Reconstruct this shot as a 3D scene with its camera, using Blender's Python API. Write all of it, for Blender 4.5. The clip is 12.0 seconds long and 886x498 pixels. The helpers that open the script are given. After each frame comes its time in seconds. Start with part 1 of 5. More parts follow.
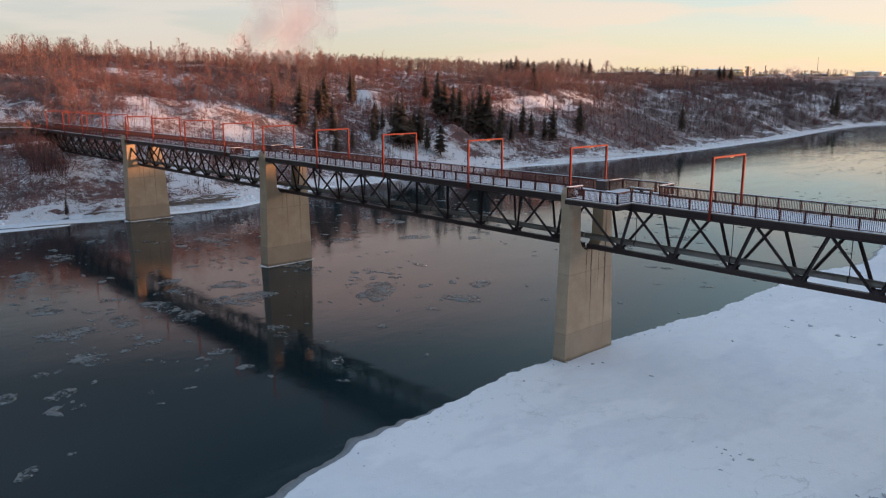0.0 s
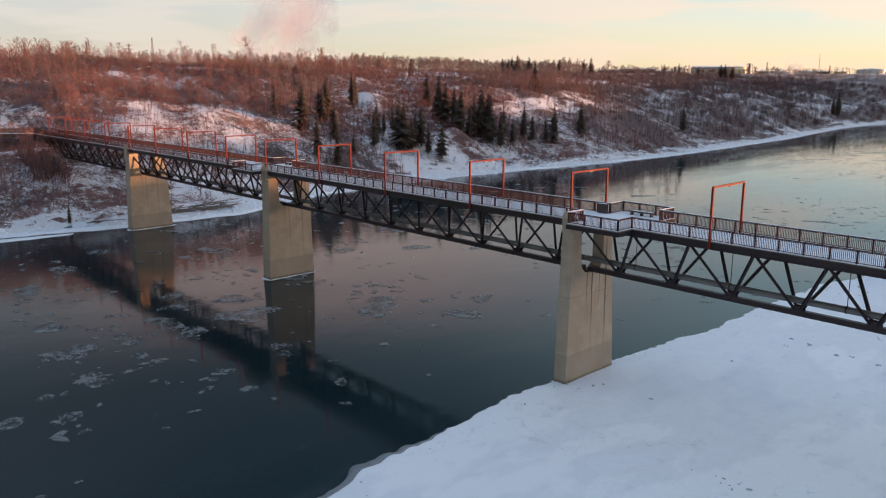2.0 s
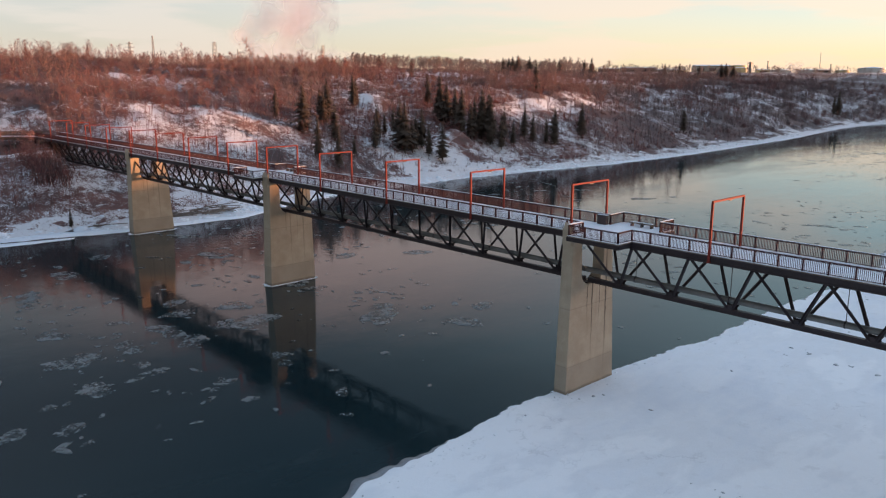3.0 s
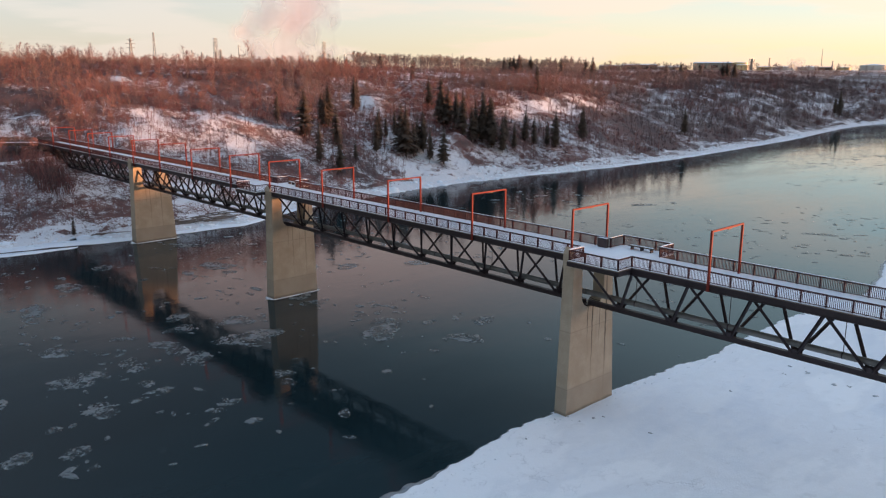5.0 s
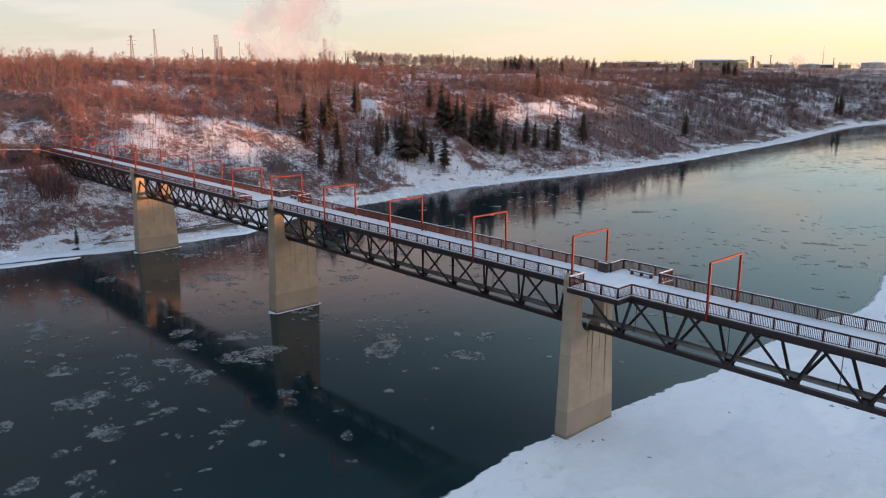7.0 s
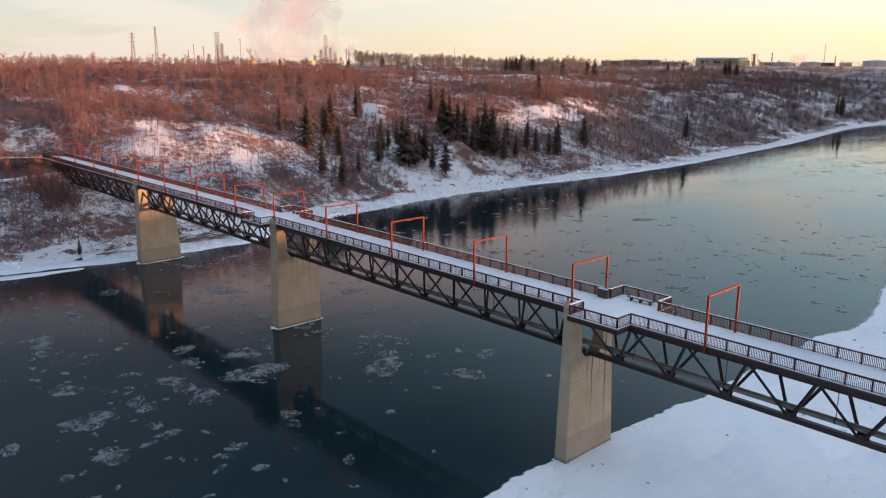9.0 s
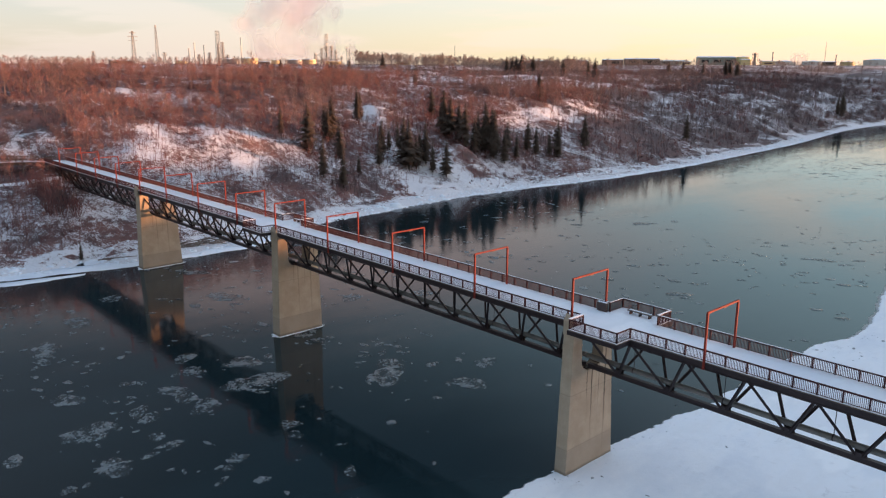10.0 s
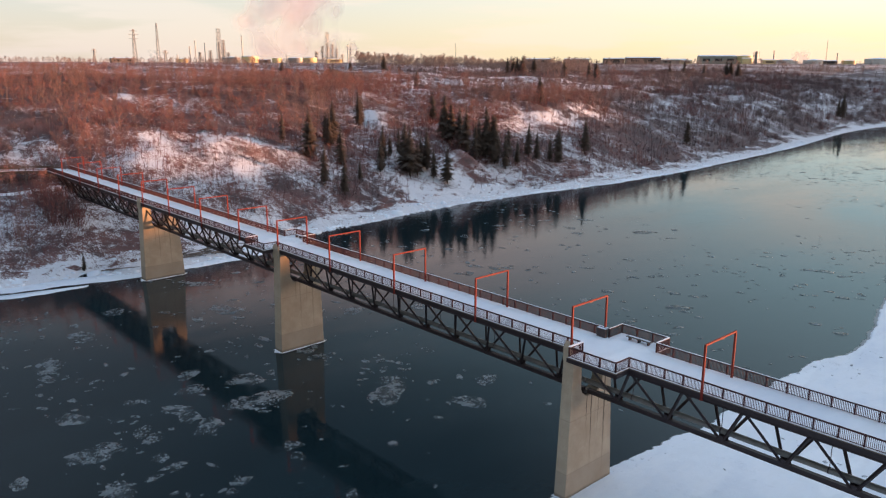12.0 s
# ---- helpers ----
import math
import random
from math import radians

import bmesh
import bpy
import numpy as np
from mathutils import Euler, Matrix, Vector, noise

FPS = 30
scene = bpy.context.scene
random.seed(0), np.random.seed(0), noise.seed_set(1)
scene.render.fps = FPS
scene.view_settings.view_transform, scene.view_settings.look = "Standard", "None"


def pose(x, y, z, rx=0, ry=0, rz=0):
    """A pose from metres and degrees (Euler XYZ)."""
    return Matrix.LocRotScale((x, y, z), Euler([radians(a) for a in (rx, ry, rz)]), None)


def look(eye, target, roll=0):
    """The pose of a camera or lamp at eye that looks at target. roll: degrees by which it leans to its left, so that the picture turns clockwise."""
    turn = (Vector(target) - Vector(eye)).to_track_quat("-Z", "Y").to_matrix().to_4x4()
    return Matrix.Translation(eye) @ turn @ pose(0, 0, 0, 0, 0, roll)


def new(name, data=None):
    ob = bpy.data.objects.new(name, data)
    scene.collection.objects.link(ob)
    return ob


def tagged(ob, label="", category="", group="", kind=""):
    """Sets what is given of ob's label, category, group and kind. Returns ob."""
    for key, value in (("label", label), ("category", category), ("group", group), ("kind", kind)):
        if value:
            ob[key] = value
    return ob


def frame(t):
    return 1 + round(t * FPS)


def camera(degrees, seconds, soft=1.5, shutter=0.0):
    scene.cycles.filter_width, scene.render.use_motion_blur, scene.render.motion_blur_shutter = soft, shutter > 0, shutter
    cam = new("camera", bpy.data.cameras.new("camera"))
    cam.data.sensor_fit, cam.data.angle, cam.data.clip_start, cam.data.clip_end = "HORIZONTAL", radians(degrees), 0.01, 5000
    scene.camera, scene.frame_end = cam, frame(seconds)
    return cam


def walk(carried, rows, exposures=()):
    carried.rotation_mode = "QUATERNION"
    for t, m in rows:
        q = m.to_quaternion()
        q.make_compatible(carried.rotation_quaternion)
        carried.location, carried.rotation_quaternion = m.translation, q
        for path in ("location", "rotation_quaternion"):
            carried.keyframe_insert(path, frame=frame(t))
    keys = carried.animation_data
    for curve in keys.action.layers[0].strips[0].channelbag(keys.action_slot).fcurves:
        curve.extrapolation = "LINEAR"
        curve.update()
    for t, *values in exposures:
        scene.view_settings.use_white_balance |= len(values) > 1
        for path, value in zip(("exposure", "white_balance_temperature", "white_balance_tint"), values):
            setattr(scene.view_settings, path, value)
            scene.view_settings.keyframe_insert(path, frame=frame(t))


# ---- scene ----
cam = camera(59.9, 12.0, soft=1.2)
PATH = [
    (0, 48.215, -61.049, 28.270, -11.835, 0.037, 47.331),
    (0.5, 48.206, -61.073, 29.003, -11.914, 0.031, 47.350),
    (1, 48.197, -61.096, 29.727, -11.995, 0.025, 47.370),
    (1.5, 48.189, -61.120, 30.447, -12.076, 0.019, 47.389),
    (2, 48.182, -61.144, 31.167, -12.158, 0.012, 47.407),
    (2.5, 48.176, -61.167, 31.890, -12.241, 0.006, 47.426),
    (3, 48.171, -61.191, 32.618, -12.324, 0.000, 47.445),
    (5, 48.157, -61.285, 35.629, -12.656, -0.025, 47.517),
    (5.5, 48.155, -61.308, 36.414, -12.737, -0.031, 47.535),
    (6, 48.154, -61.331, 37.212, -12.818, -0.037, 47.552),
    (6.5, 48.154, -61.355, 38.024, -12.898, -0.043, 47.570),
    (7, 48.155, -61.378, 38.849, -12.976, -0.049, 47.587),
    (9, 48.167, -61.471, 42.254, -13.272, -0.074, 47.654),
    (9.5, 48.172, -61.495, 43.122, -13.341, -0.080, 47.671),
    (10, 48.177, -61.518, 43.990, -13.407, -0.086, 47.687),
    (10.5, 48.184, -61.541, 44.856, -13.470, -0.092, 47.703),
    (11, 48.191, -61.564, 45.715, -13.530, -0.099, 47.719),
    (11.5, 48.199, -61.587, 46.563, -13.587, -0.105, 47.735),
    (12, 48.208, -61.611, 47.395, -13.640, -0.111, 47.751),
]
walk(cam, [(t, pose(x, y, z, 90 + pitch, roll, yaw)) for t, x, y, z, pitch, roll, yaw in PATH],
     ((0, -0.22), (3, -0.10), (6, -0.02), (12, 0.07)))

# ---- world, sun, exposure ----
SUN_AZ, SUN_EL = 55.0, 3.0
SUN_DIR = Vector((math.cos(radians(SUN_EL)) * math.cos(radians(SUN_AZ)), math.cos(radians(SUN_EL)) * math.sin(radians(SUN_AZ)), math.sin(radians(SUN_EL))))
world = bpy.data.worlds.new("world")
scene.world = world
world.use_nodes = True
wn, wl = world.node_tree.nodes, world.node_tree.links
wn.clear()


def wmath(op, a, b=0.0, c=0.0, clamp=False):
    k = wn.new("ShaderNodeMath")
    k.operation, k.use_clamp = op, clamp
    for i, v in enumerate((a, b, c)):
        if isinstance(v, (int, float)):
            k.inputs[i].default_value = v
        else:
            wl.new(v, k.inputs[i])
    return k.outputs[0]


def wmix(fac, a, b):
    k = wn.new("ShaderNodeMix")
    k.data_type = "RGBA"
    wl.new(fac, k.inputs[0])
    for i, v in ((6, a), (7, b)):
        if isinstance(v, tuple):
            k.inputs[i].default_value = (*v, 1)
        else:
            wl.new(v, k.inputs[i])
    return k.outputs[2]


def wstep(v, lo, hi):
    k = wn.new("ShaderNodeMapRange")
    k.interpolation_type = "SMOOTHSTEP"
    wl.new(v, k.inputs[0])
    k.inputs[1].default_value, k.inputs[2].default_value = lo, hi
    return k.outputs[0]


w_tc = wn.new("ShaderNodeTexCoord")
w_xyz = wn.new("ShaderNodeSeparateXYZ")
wl.new(w_tc.outputs["Generated"], w_xyz.inputs[0])
up = w_xyz.outputs["Z"]
w_dot = wn.new("ShaderNodeVectorMath")
w_dot.operation = "DOT_PRODUCT"
w_dot.inputs[1].default_value = (math.cos(radians(SUN_AZ)), math.sin(radians(SUN_AZ)), 0)
wl.new(w_tc.outputs["Generated"], w_dot.inputs[0])
sunward = w_dot.outputs["Value"]
# clear sky behind a thin veil of cloud, warm towards the sun, blue overhead
w_sky = wn.new("ShaderNodeTexSky")
w_sky.sky_type = "NISHITA"
w_sky.sun_disc = False
w_sky.sun_elevation = radians(SUN_EL)
w_sky.sun_rotation = radians(90 - SUN_AZ)
w_sky.air_density, w_sky.dust_density, w_sky.ozone_density = 1.0, 0.6, 2.0
low = wmix(wstep(sunward, -0.48, 0.71), (0.75, 0.685, 0.62), (1.08, 0.905, 0.57))
mid = wmix(wstep(sunward, -0.46, 0.65), (0.70, 0.70, 0.715), (0.99, 0.95, 0.84))
high = wmix(wstep(sunward, -0.29, 0.82), (0.14, 0.14, 0.165), (0.68, 0.98, 1.10))
veil = wmix(wstep(up, 0.0, 0.10), low, mid)
veil = wmix(wstep(wmath("MULTIPLY_ADD", wstep(sunward, -0.07, 0.60), 0.15, up), 0.16, 0.34), veil, high)
zenith = wmix(wstep(sunward, -0.45, -0.02), (0.23, 0.225, 0.25), (0.058, 0.076, 0.104))
zenith = wmix(wstep(sunward, 0.12, 0.60), zenith, (0.72, 0.88, 1.06))
veil = wmix(wstep(up, 0.27, 0.50), veil, zenith)
# clear bright blue overhead
veil = wmix(wstep(up, 0.60, 0.82), veil, (0.54, 0.69, 0.91))
# the rosy belt opposite the sun
rosy = wmath("MULTIPLY", wmath("SUBTRACT", 1.0, wstep(sunward, -0.02, 0.54)), wmath("MULTIPLY", wstep(up, 0.14, 0.22), wmath("SUBTRACT", 1.0, wstep(up, 0.25, 0.34))))
rosy = wmath("MULTIPLY", rosy, wstep(sunward, -0.42, -0.12))
veil = wmix(wmath("MULTIPLY", rosy, 0.85), veil, (1.0, 0.66, 0.60))
# the glow round the low sun
glow = wmath("MULTIPLY", wstep(sunward, 0.60, 1.0), wmath("SUBTRACT", 1.0, wstep(up, 0.05, 0.45)))
veil = wmix(glow, veil, (6.2, 3.3, 2.0))
w_map = wn.new("ShaderNodeMapping")
w_map.inputs["Scale"].default_value = (2.2, 2.2, 16.0)
wl.new(w_tc.outputs["Generated"], w_map.inputs["Vector"])
w_cl = wn.new("ShaderNodeTexNoise")
w_cl.inputs["Scale"].default_value, w_cl.inputs["Detail"].default_value = 1.6, 5.0
wl.new(w_map.outputs[0], w_cl.inputs["Vector"])
cloud = wmath("MULTIPLY", wstep(w_cl.outputs["Fac"], 0.45, 0.57), wmath("MULTIPLY", 0.75, wmath("SUBTRACT", 1.0, wstep(up, 0.12, 0.28))))
veil = wmix(cloud, veil, wmix(wstep(sunward, -0.46, 0.65), (0.88, 0.80, 0.78), (1.16, 0.88, 0.72)))
w_bg1, w_bg2, w_add, w_out = wn.new("ShaderNodeBackground"), wn.new("ShaderNodeBackground"), wn.new("ShaderNodeAddShader"), wn.new("ShaderNodeOutputWorld")
w_bg1.inputs["Strength"].default_value = 0.10
w_bg2.inputs["Strength"].default_value = 0.85
wl.new(w_sky.outputs[0], w_bg1.inputs["Color"])
wl.new(veil, w_bg2.inputs["Color"])
wl.new(w_bg1.outputs[0], w_add.inputs[0])
wl.new(w_bg2.outputs[0], w_add.inputs[1])
wl.new(w_add.outputs[0], w_out.inputs["Surface"])

sun = new("sun", bpy.data.lights.new("sun", "SUN"))
sun.data.energy, sun.data.angle, sun.data.color = 11.8, radians(0.6), (1.0, 0.45, 0.22)
sun.matrix_world = look(SUN_DIR * 100, (0, 0, 0))


# ---- materials ----
def mat_base(name, rough=0.8, metal=0.0):
    m = bpy.data.materials.new(name)
    m.use_nodes = True
    b = m.node_tree.nodes["Principled BSDF"]
    b.inputs["Roughness"].default_value, b.inputs["Metallic"].default_value = rough, metal
    return m, m.node_tree.nodes, m.node_tree.links, b


def noise_node(n, l, scale, detail=4.0, rough=0.55, coord="Object", stretch=(1, 1, 1)):
    tc = n.new("ShaderNodeTexCoord")
    mp = n.new("ShaderNodeMapping")
    mp.inputs["Scale"].default_value = stretch
    if coord == "World":
        g = n.new("ShaderNodeNewGeometry")
        l.new(g.outputs["Position"], mp.inputs["Vector"])
    else:
        l.new(tc.outputs[coord], mp.inputs["Vector"])
    t = n.new("ShaderNodeTexNoise")
    t.inputs["Scale"].default_value, t.inputs["Detail"].default_value, t.inputs["Roughness"].default_value = scale, detail, rough
    l.new(mp.outputs[0], t.inputs["Vector"])
    return t


def ramp(n, l, src, stops):
    r = n.new("ShaderNodeValToRGB")
    e = r.color_ramp.elements
    while len(e) < len(stops):
        e.new(0.5)
    for el, (p, c) in zip(e, stops):
        el.position, el.color = p, (*c, 1)
    l.new(src, r.inputs["Fac"])
    return r


def mix_rgb(n, l, fac, a, b, mode="MIX"):
    m = n.new("ShaderNodeMix")
    m.data_type, m.blend_type = "RGBA", mode
    if isinstance(fac, float):
        m.inputs[0].default_value = fac
    else:
        l.new(fac, m.inputs[0])
    for v, i in ((a, 6), (b, 7)):
        if isinstance(v, tuple):
            m.inputs[i].default_value = (*v, 1)
        else:
            l.new(v, m.inputs[i])
    return m.outputs[2]


def bump(n, l, b, height, strength, dist):
    k = n.new("ShaderNodeBump")
    k.inputs["Strength"].default_value, k.inputs["Distance"].default_value = strength, dist
    l.new(height, k.inputs["Height"])
    l.new(k.outputs[0], b.inputs["Normal"])


def mottled(name, dark, light, scale, rough=0.8, metal=0.0, fine=8.0, bumpy=0.2, dist=0.02, coord="World", stretch=(1, 1, 1)):
    """A surface with two scales of variation and a fine relief."""
    m, n, l, b = mat_base(name, rough, metal)
    big = noise_node(n, l, scale, 3, 0.6, coord, stretch)
    small = noise_node(n, l, scale * fine, 5, 0.6, coord, stretch)
    mid = tuple((p + q) / 2 for p, q in zip(dark, light))
    c1 = ramp(n, l, big.outputs["Fac"], ((0.3, dark), (0.7, light)))
    c2 = ramp(n, l, small.outputs["Fac"], ((0.3, dark), (0.5, mid), (0.75, light)))
    l.new(mix_rgb(n, l, 0.45, c1.outputs[0], c2.outputs[0]), b.inputs["Base Color"])
    bump(n, l, b, small.outputs["Fac"], bumpy, dist)
    return m


def math_node(n, l, op, a, b=0.0, c=0.0, clamp=False):
    k = n.new("ShaderNodeMath")
    k.operation, k.use_clamp = op, clamp
    for i, v in enumerate((a, b, c)):
        if isinstance(v, (int, float)):
            k.inputs[i].default_value = v
        else:
            l.new(v, k.inputs[i])
    return k.outputs[0]


def step_node(n, l, v, lo, hi, a=0.0, b=1.0):
    k = n.new("ShaderNodeMapRange")
    k.interpolation_type = "SMOOTHSTEP"
    l.new(v, k.inputs[0])
    for i, q in enumerate((lo, hi, a, b)):
        k.inputs[i + 1].default_value = q
    return k.outputs[0]


def brush_material(name, reds, greys):
    """Bare stems: drifts of red-brown growth among grey-violet, each stem a little different."""
    m, n, l, b = mat_base(name, 0.9)
    zone = noise_node(n, l, 0.022, 4, 0.6, "World")
    plant = noise_node(n, l, 0.35, 3, 0.6, "World")
    geo = n.new("ShaderNodeNewGeometry")
    f = math_node(n, l, "MULTIPLY_ADD", math_node(n, l, "SUBTRACT", plant.outputs["Fac"], 0.5), 0.7, zone.outputs["Fac"])
    f = math_node(n, l, "MULTIPLY_ADD", math_node(n, l, "SUBTRACT", geo.outputs["Random Per Island"], 0.5), 0.2, f)
    # the colour shifts towards the greys downriver
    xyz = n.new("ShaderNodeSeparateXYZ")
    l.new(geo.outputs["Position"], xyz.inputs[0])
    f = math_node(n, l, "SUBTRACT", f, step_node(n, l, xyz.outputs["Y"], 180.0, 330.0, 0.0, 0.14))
    tone = geo.outputs["Random Per Island"]
    red, grey = mix_rgb(n, l, tone, *reds), mix_rgb(n, l, tone, *greys)
    l.new(mix_rgb(n, l, step_node(n, l, f, 0.38, 0.58), grey, red), b.inputs["Base Color"])
    return m


M_STEEL = mottled("dark_steel", (0.015, 0.011, 0.014), (0.040, 0.028, 0.033), 0.7, 0.55, 0.2)
M_RAIL = mottled("brown_red_rail", (0.030, 0.012, 0.017), (0.062, 0.021, 0.027), 1.5, 0.55)
M_PORTAL = mottled("red_portal_paint", (0.15, 0.020, 0.014), (0.23, 0.034, 0.022), 1.2, 0.5)
for m in (M_RAIL, M_PORTAL):
    m.node_tree.nodes["Principled BSDF"].inputs["Specular IOR Level"].default_value = 0.3
    m.node_tree.nodes["Principled BSDF"].inputs["Roughness"].default_value = 0.75
M_DARKBOX = mottled("dark_brown_metal", (0.035, 0.024, 0.024), (0.075, 0.052, 0.050), 1.5, 0.7)
M_OLDWOOD = mottled("dark_wet_wood", (0.045, 0.036, 0.034), (0.10, 0.082, 0.076), 2.0, 0.75)
M_PIPE = mottled("grey_pipe", (0.11, 0.115, 0.11), (0.20, 0.20, 0.19), 1.0, 0.5, 0.2)
M_WOOD = mottled("grey_wood", (0.13, 0.10, 0.08), (0.25, 0.2, 0.16), 2.0, 0.8)
M_LOG = mottled("bleached_log", (0.11, 0.085, 0.07), (0.27, 0.22, 0.19), 2.0, 0.85)
M_SPRUCE = mottled("spruce_needles", (0.036, 0.027, 0.022), (0.115, 0.082, 0.060), 0.6, 0.9)
M_BARK = mottled("spruce_bark", (0.05, 0.035, 0.025), (0.10, 0.07, 0.05), 2.0, 0.9)
M_ASPEN = mottled("pale_bark", (0.10, 0.066, 0.060), (0.28, 0.20, 0.18), 0.15, 0.9)
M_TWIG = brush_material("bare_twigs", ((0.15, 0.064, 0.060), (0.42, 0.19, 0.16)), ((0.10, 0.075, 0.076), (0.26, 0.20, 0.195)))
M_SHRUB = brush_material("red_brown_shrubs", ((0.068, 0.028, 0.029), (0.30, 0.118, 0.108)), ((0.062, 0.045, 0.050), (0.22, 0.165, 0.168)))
# paler copy of the twigs: distance haze is put into the colour
M_HAZETWIG = mottled("hazy_bare_wood", (0.22, 0.165, 0.145), (0.36, 0.28, 0.245), 0.02, 0.9, 0, 6)
M_GREYMETAL = mottled("weathered_metal", (0.16, 0.17, 0.18), (0.34, 0.34, 0.33), 0.02, 0.5, 0.4)
# the low sun's gold is mixed into this paint for tanks and sheds
M_SUNGOLD = mottled("sun_gold_paint", (0.58, 0.48, 0.24), (0.72, 0.60, 0.30), 0.02, 0.5)
M_WHITETANK = mottled("white_tank_paint", (0.50, 0.50, 0.48), (0.64, 0.63, 0.60), 0.02, 0.5)
M_GREENTANK = mottled("green_grey_tank_paint", (0.16, 0.19, 0.16), (0.26, 0.28, 0.24), 0.02, 0.5)
M_SHED = mottled("brown_cladding", (0.09, 0.065, 0.05), (0.16, 0.12, 0.09), 0.05, 0.7)
M_SHARD = mottled("ice_shards", (0.28, 0.32, 0.36), (0.60, 0.65, 0.70), 0.9, 0.5, 0, 6)
M_GREYICE = mottled("grey_ice", (0.13, 0.15, 0.165), (0.30, 0.34, 0.37), 0.9, 0.4, 0, 6)
M_WINDOW, n_, l_, b_ = mat_base("dark_window", 0.1)
b_.inputs["Base Color"].default_value = (0.02, 0.02, 0.025, 1)


def snow_material():
    m, n, l, b = mat_base("snow", 0.7)
    drift = noise_node(n, l, 0.06, 6, 0.62, "World", (1.0, 0.45, 1))
    mid = noise_node(n, l, 0.5, 5, 0.6, "World")
    fine = noise_node(n, l, 6.0, 4, 0.6, "World")
    c = mix_rgb(n, l, step_node(n, l, drift.outputs["Fac"], 0.34, 0.58), (0.69, 0.76, 0.85), (0.85, 0.90, 0.95))
    ridge = math_node(n, l, "ABSOLUTE", math_node(n, l, "SUBTRACT", drift.outputs["Fac"], 0.53))
    c = mix_rgb(n, l, step_node(n, l, ridge, 0.05, 0.0, 0.0, 0.16), c, (0.50, 0.56, 0.64))
    c = mix_rgb(n, l, step_node(n, l, mid.outputs["Fac"], 0.60, 0.72, 0.0, 0.22), c, (0.50, 0.54, 0.58))
    # thin broken lines of wind crust
    crust = noise_node(n, l, 0.22, 5, 0.62, "World", (1.0, 0.6, 1))
    where = noise_node(n, l, 0.045, 2, 0.5, "World")
    line = step_node(n, l, math_node(n, l, "ABSOLUTE", math_node(n, l, "SUBTRACT", crust.outputs["Fac"], 0.5)), 0.016, 0.004)
    line = math_node(n, l, "MULTIPLY", line, step_node(n, l, where.outputs["Fac"], 0.50, 0.62))
    line = math_node(n, l, "MULTIPLY", line, step_node(n, l, mid.outputs["Fac"], 0.46, 0.56))
    c = mix_rgb(n, l, math_node(n, l, "MULTIPLY", line, 0.26), c, (0.44, 0.49, 0.55))
    l.new(c, b.inputs["Base Color"])
    h = math_node(n, l, "MULTIPLY_ADD", mid.outputs["Fac"], 3.0, fine.outputs["Fac"])
    h = math_node(n, l, "MULTIPLY_ADD", line, -1.2, h)
    bump(n, l, b, h, 0.40, 0.06)
    return m


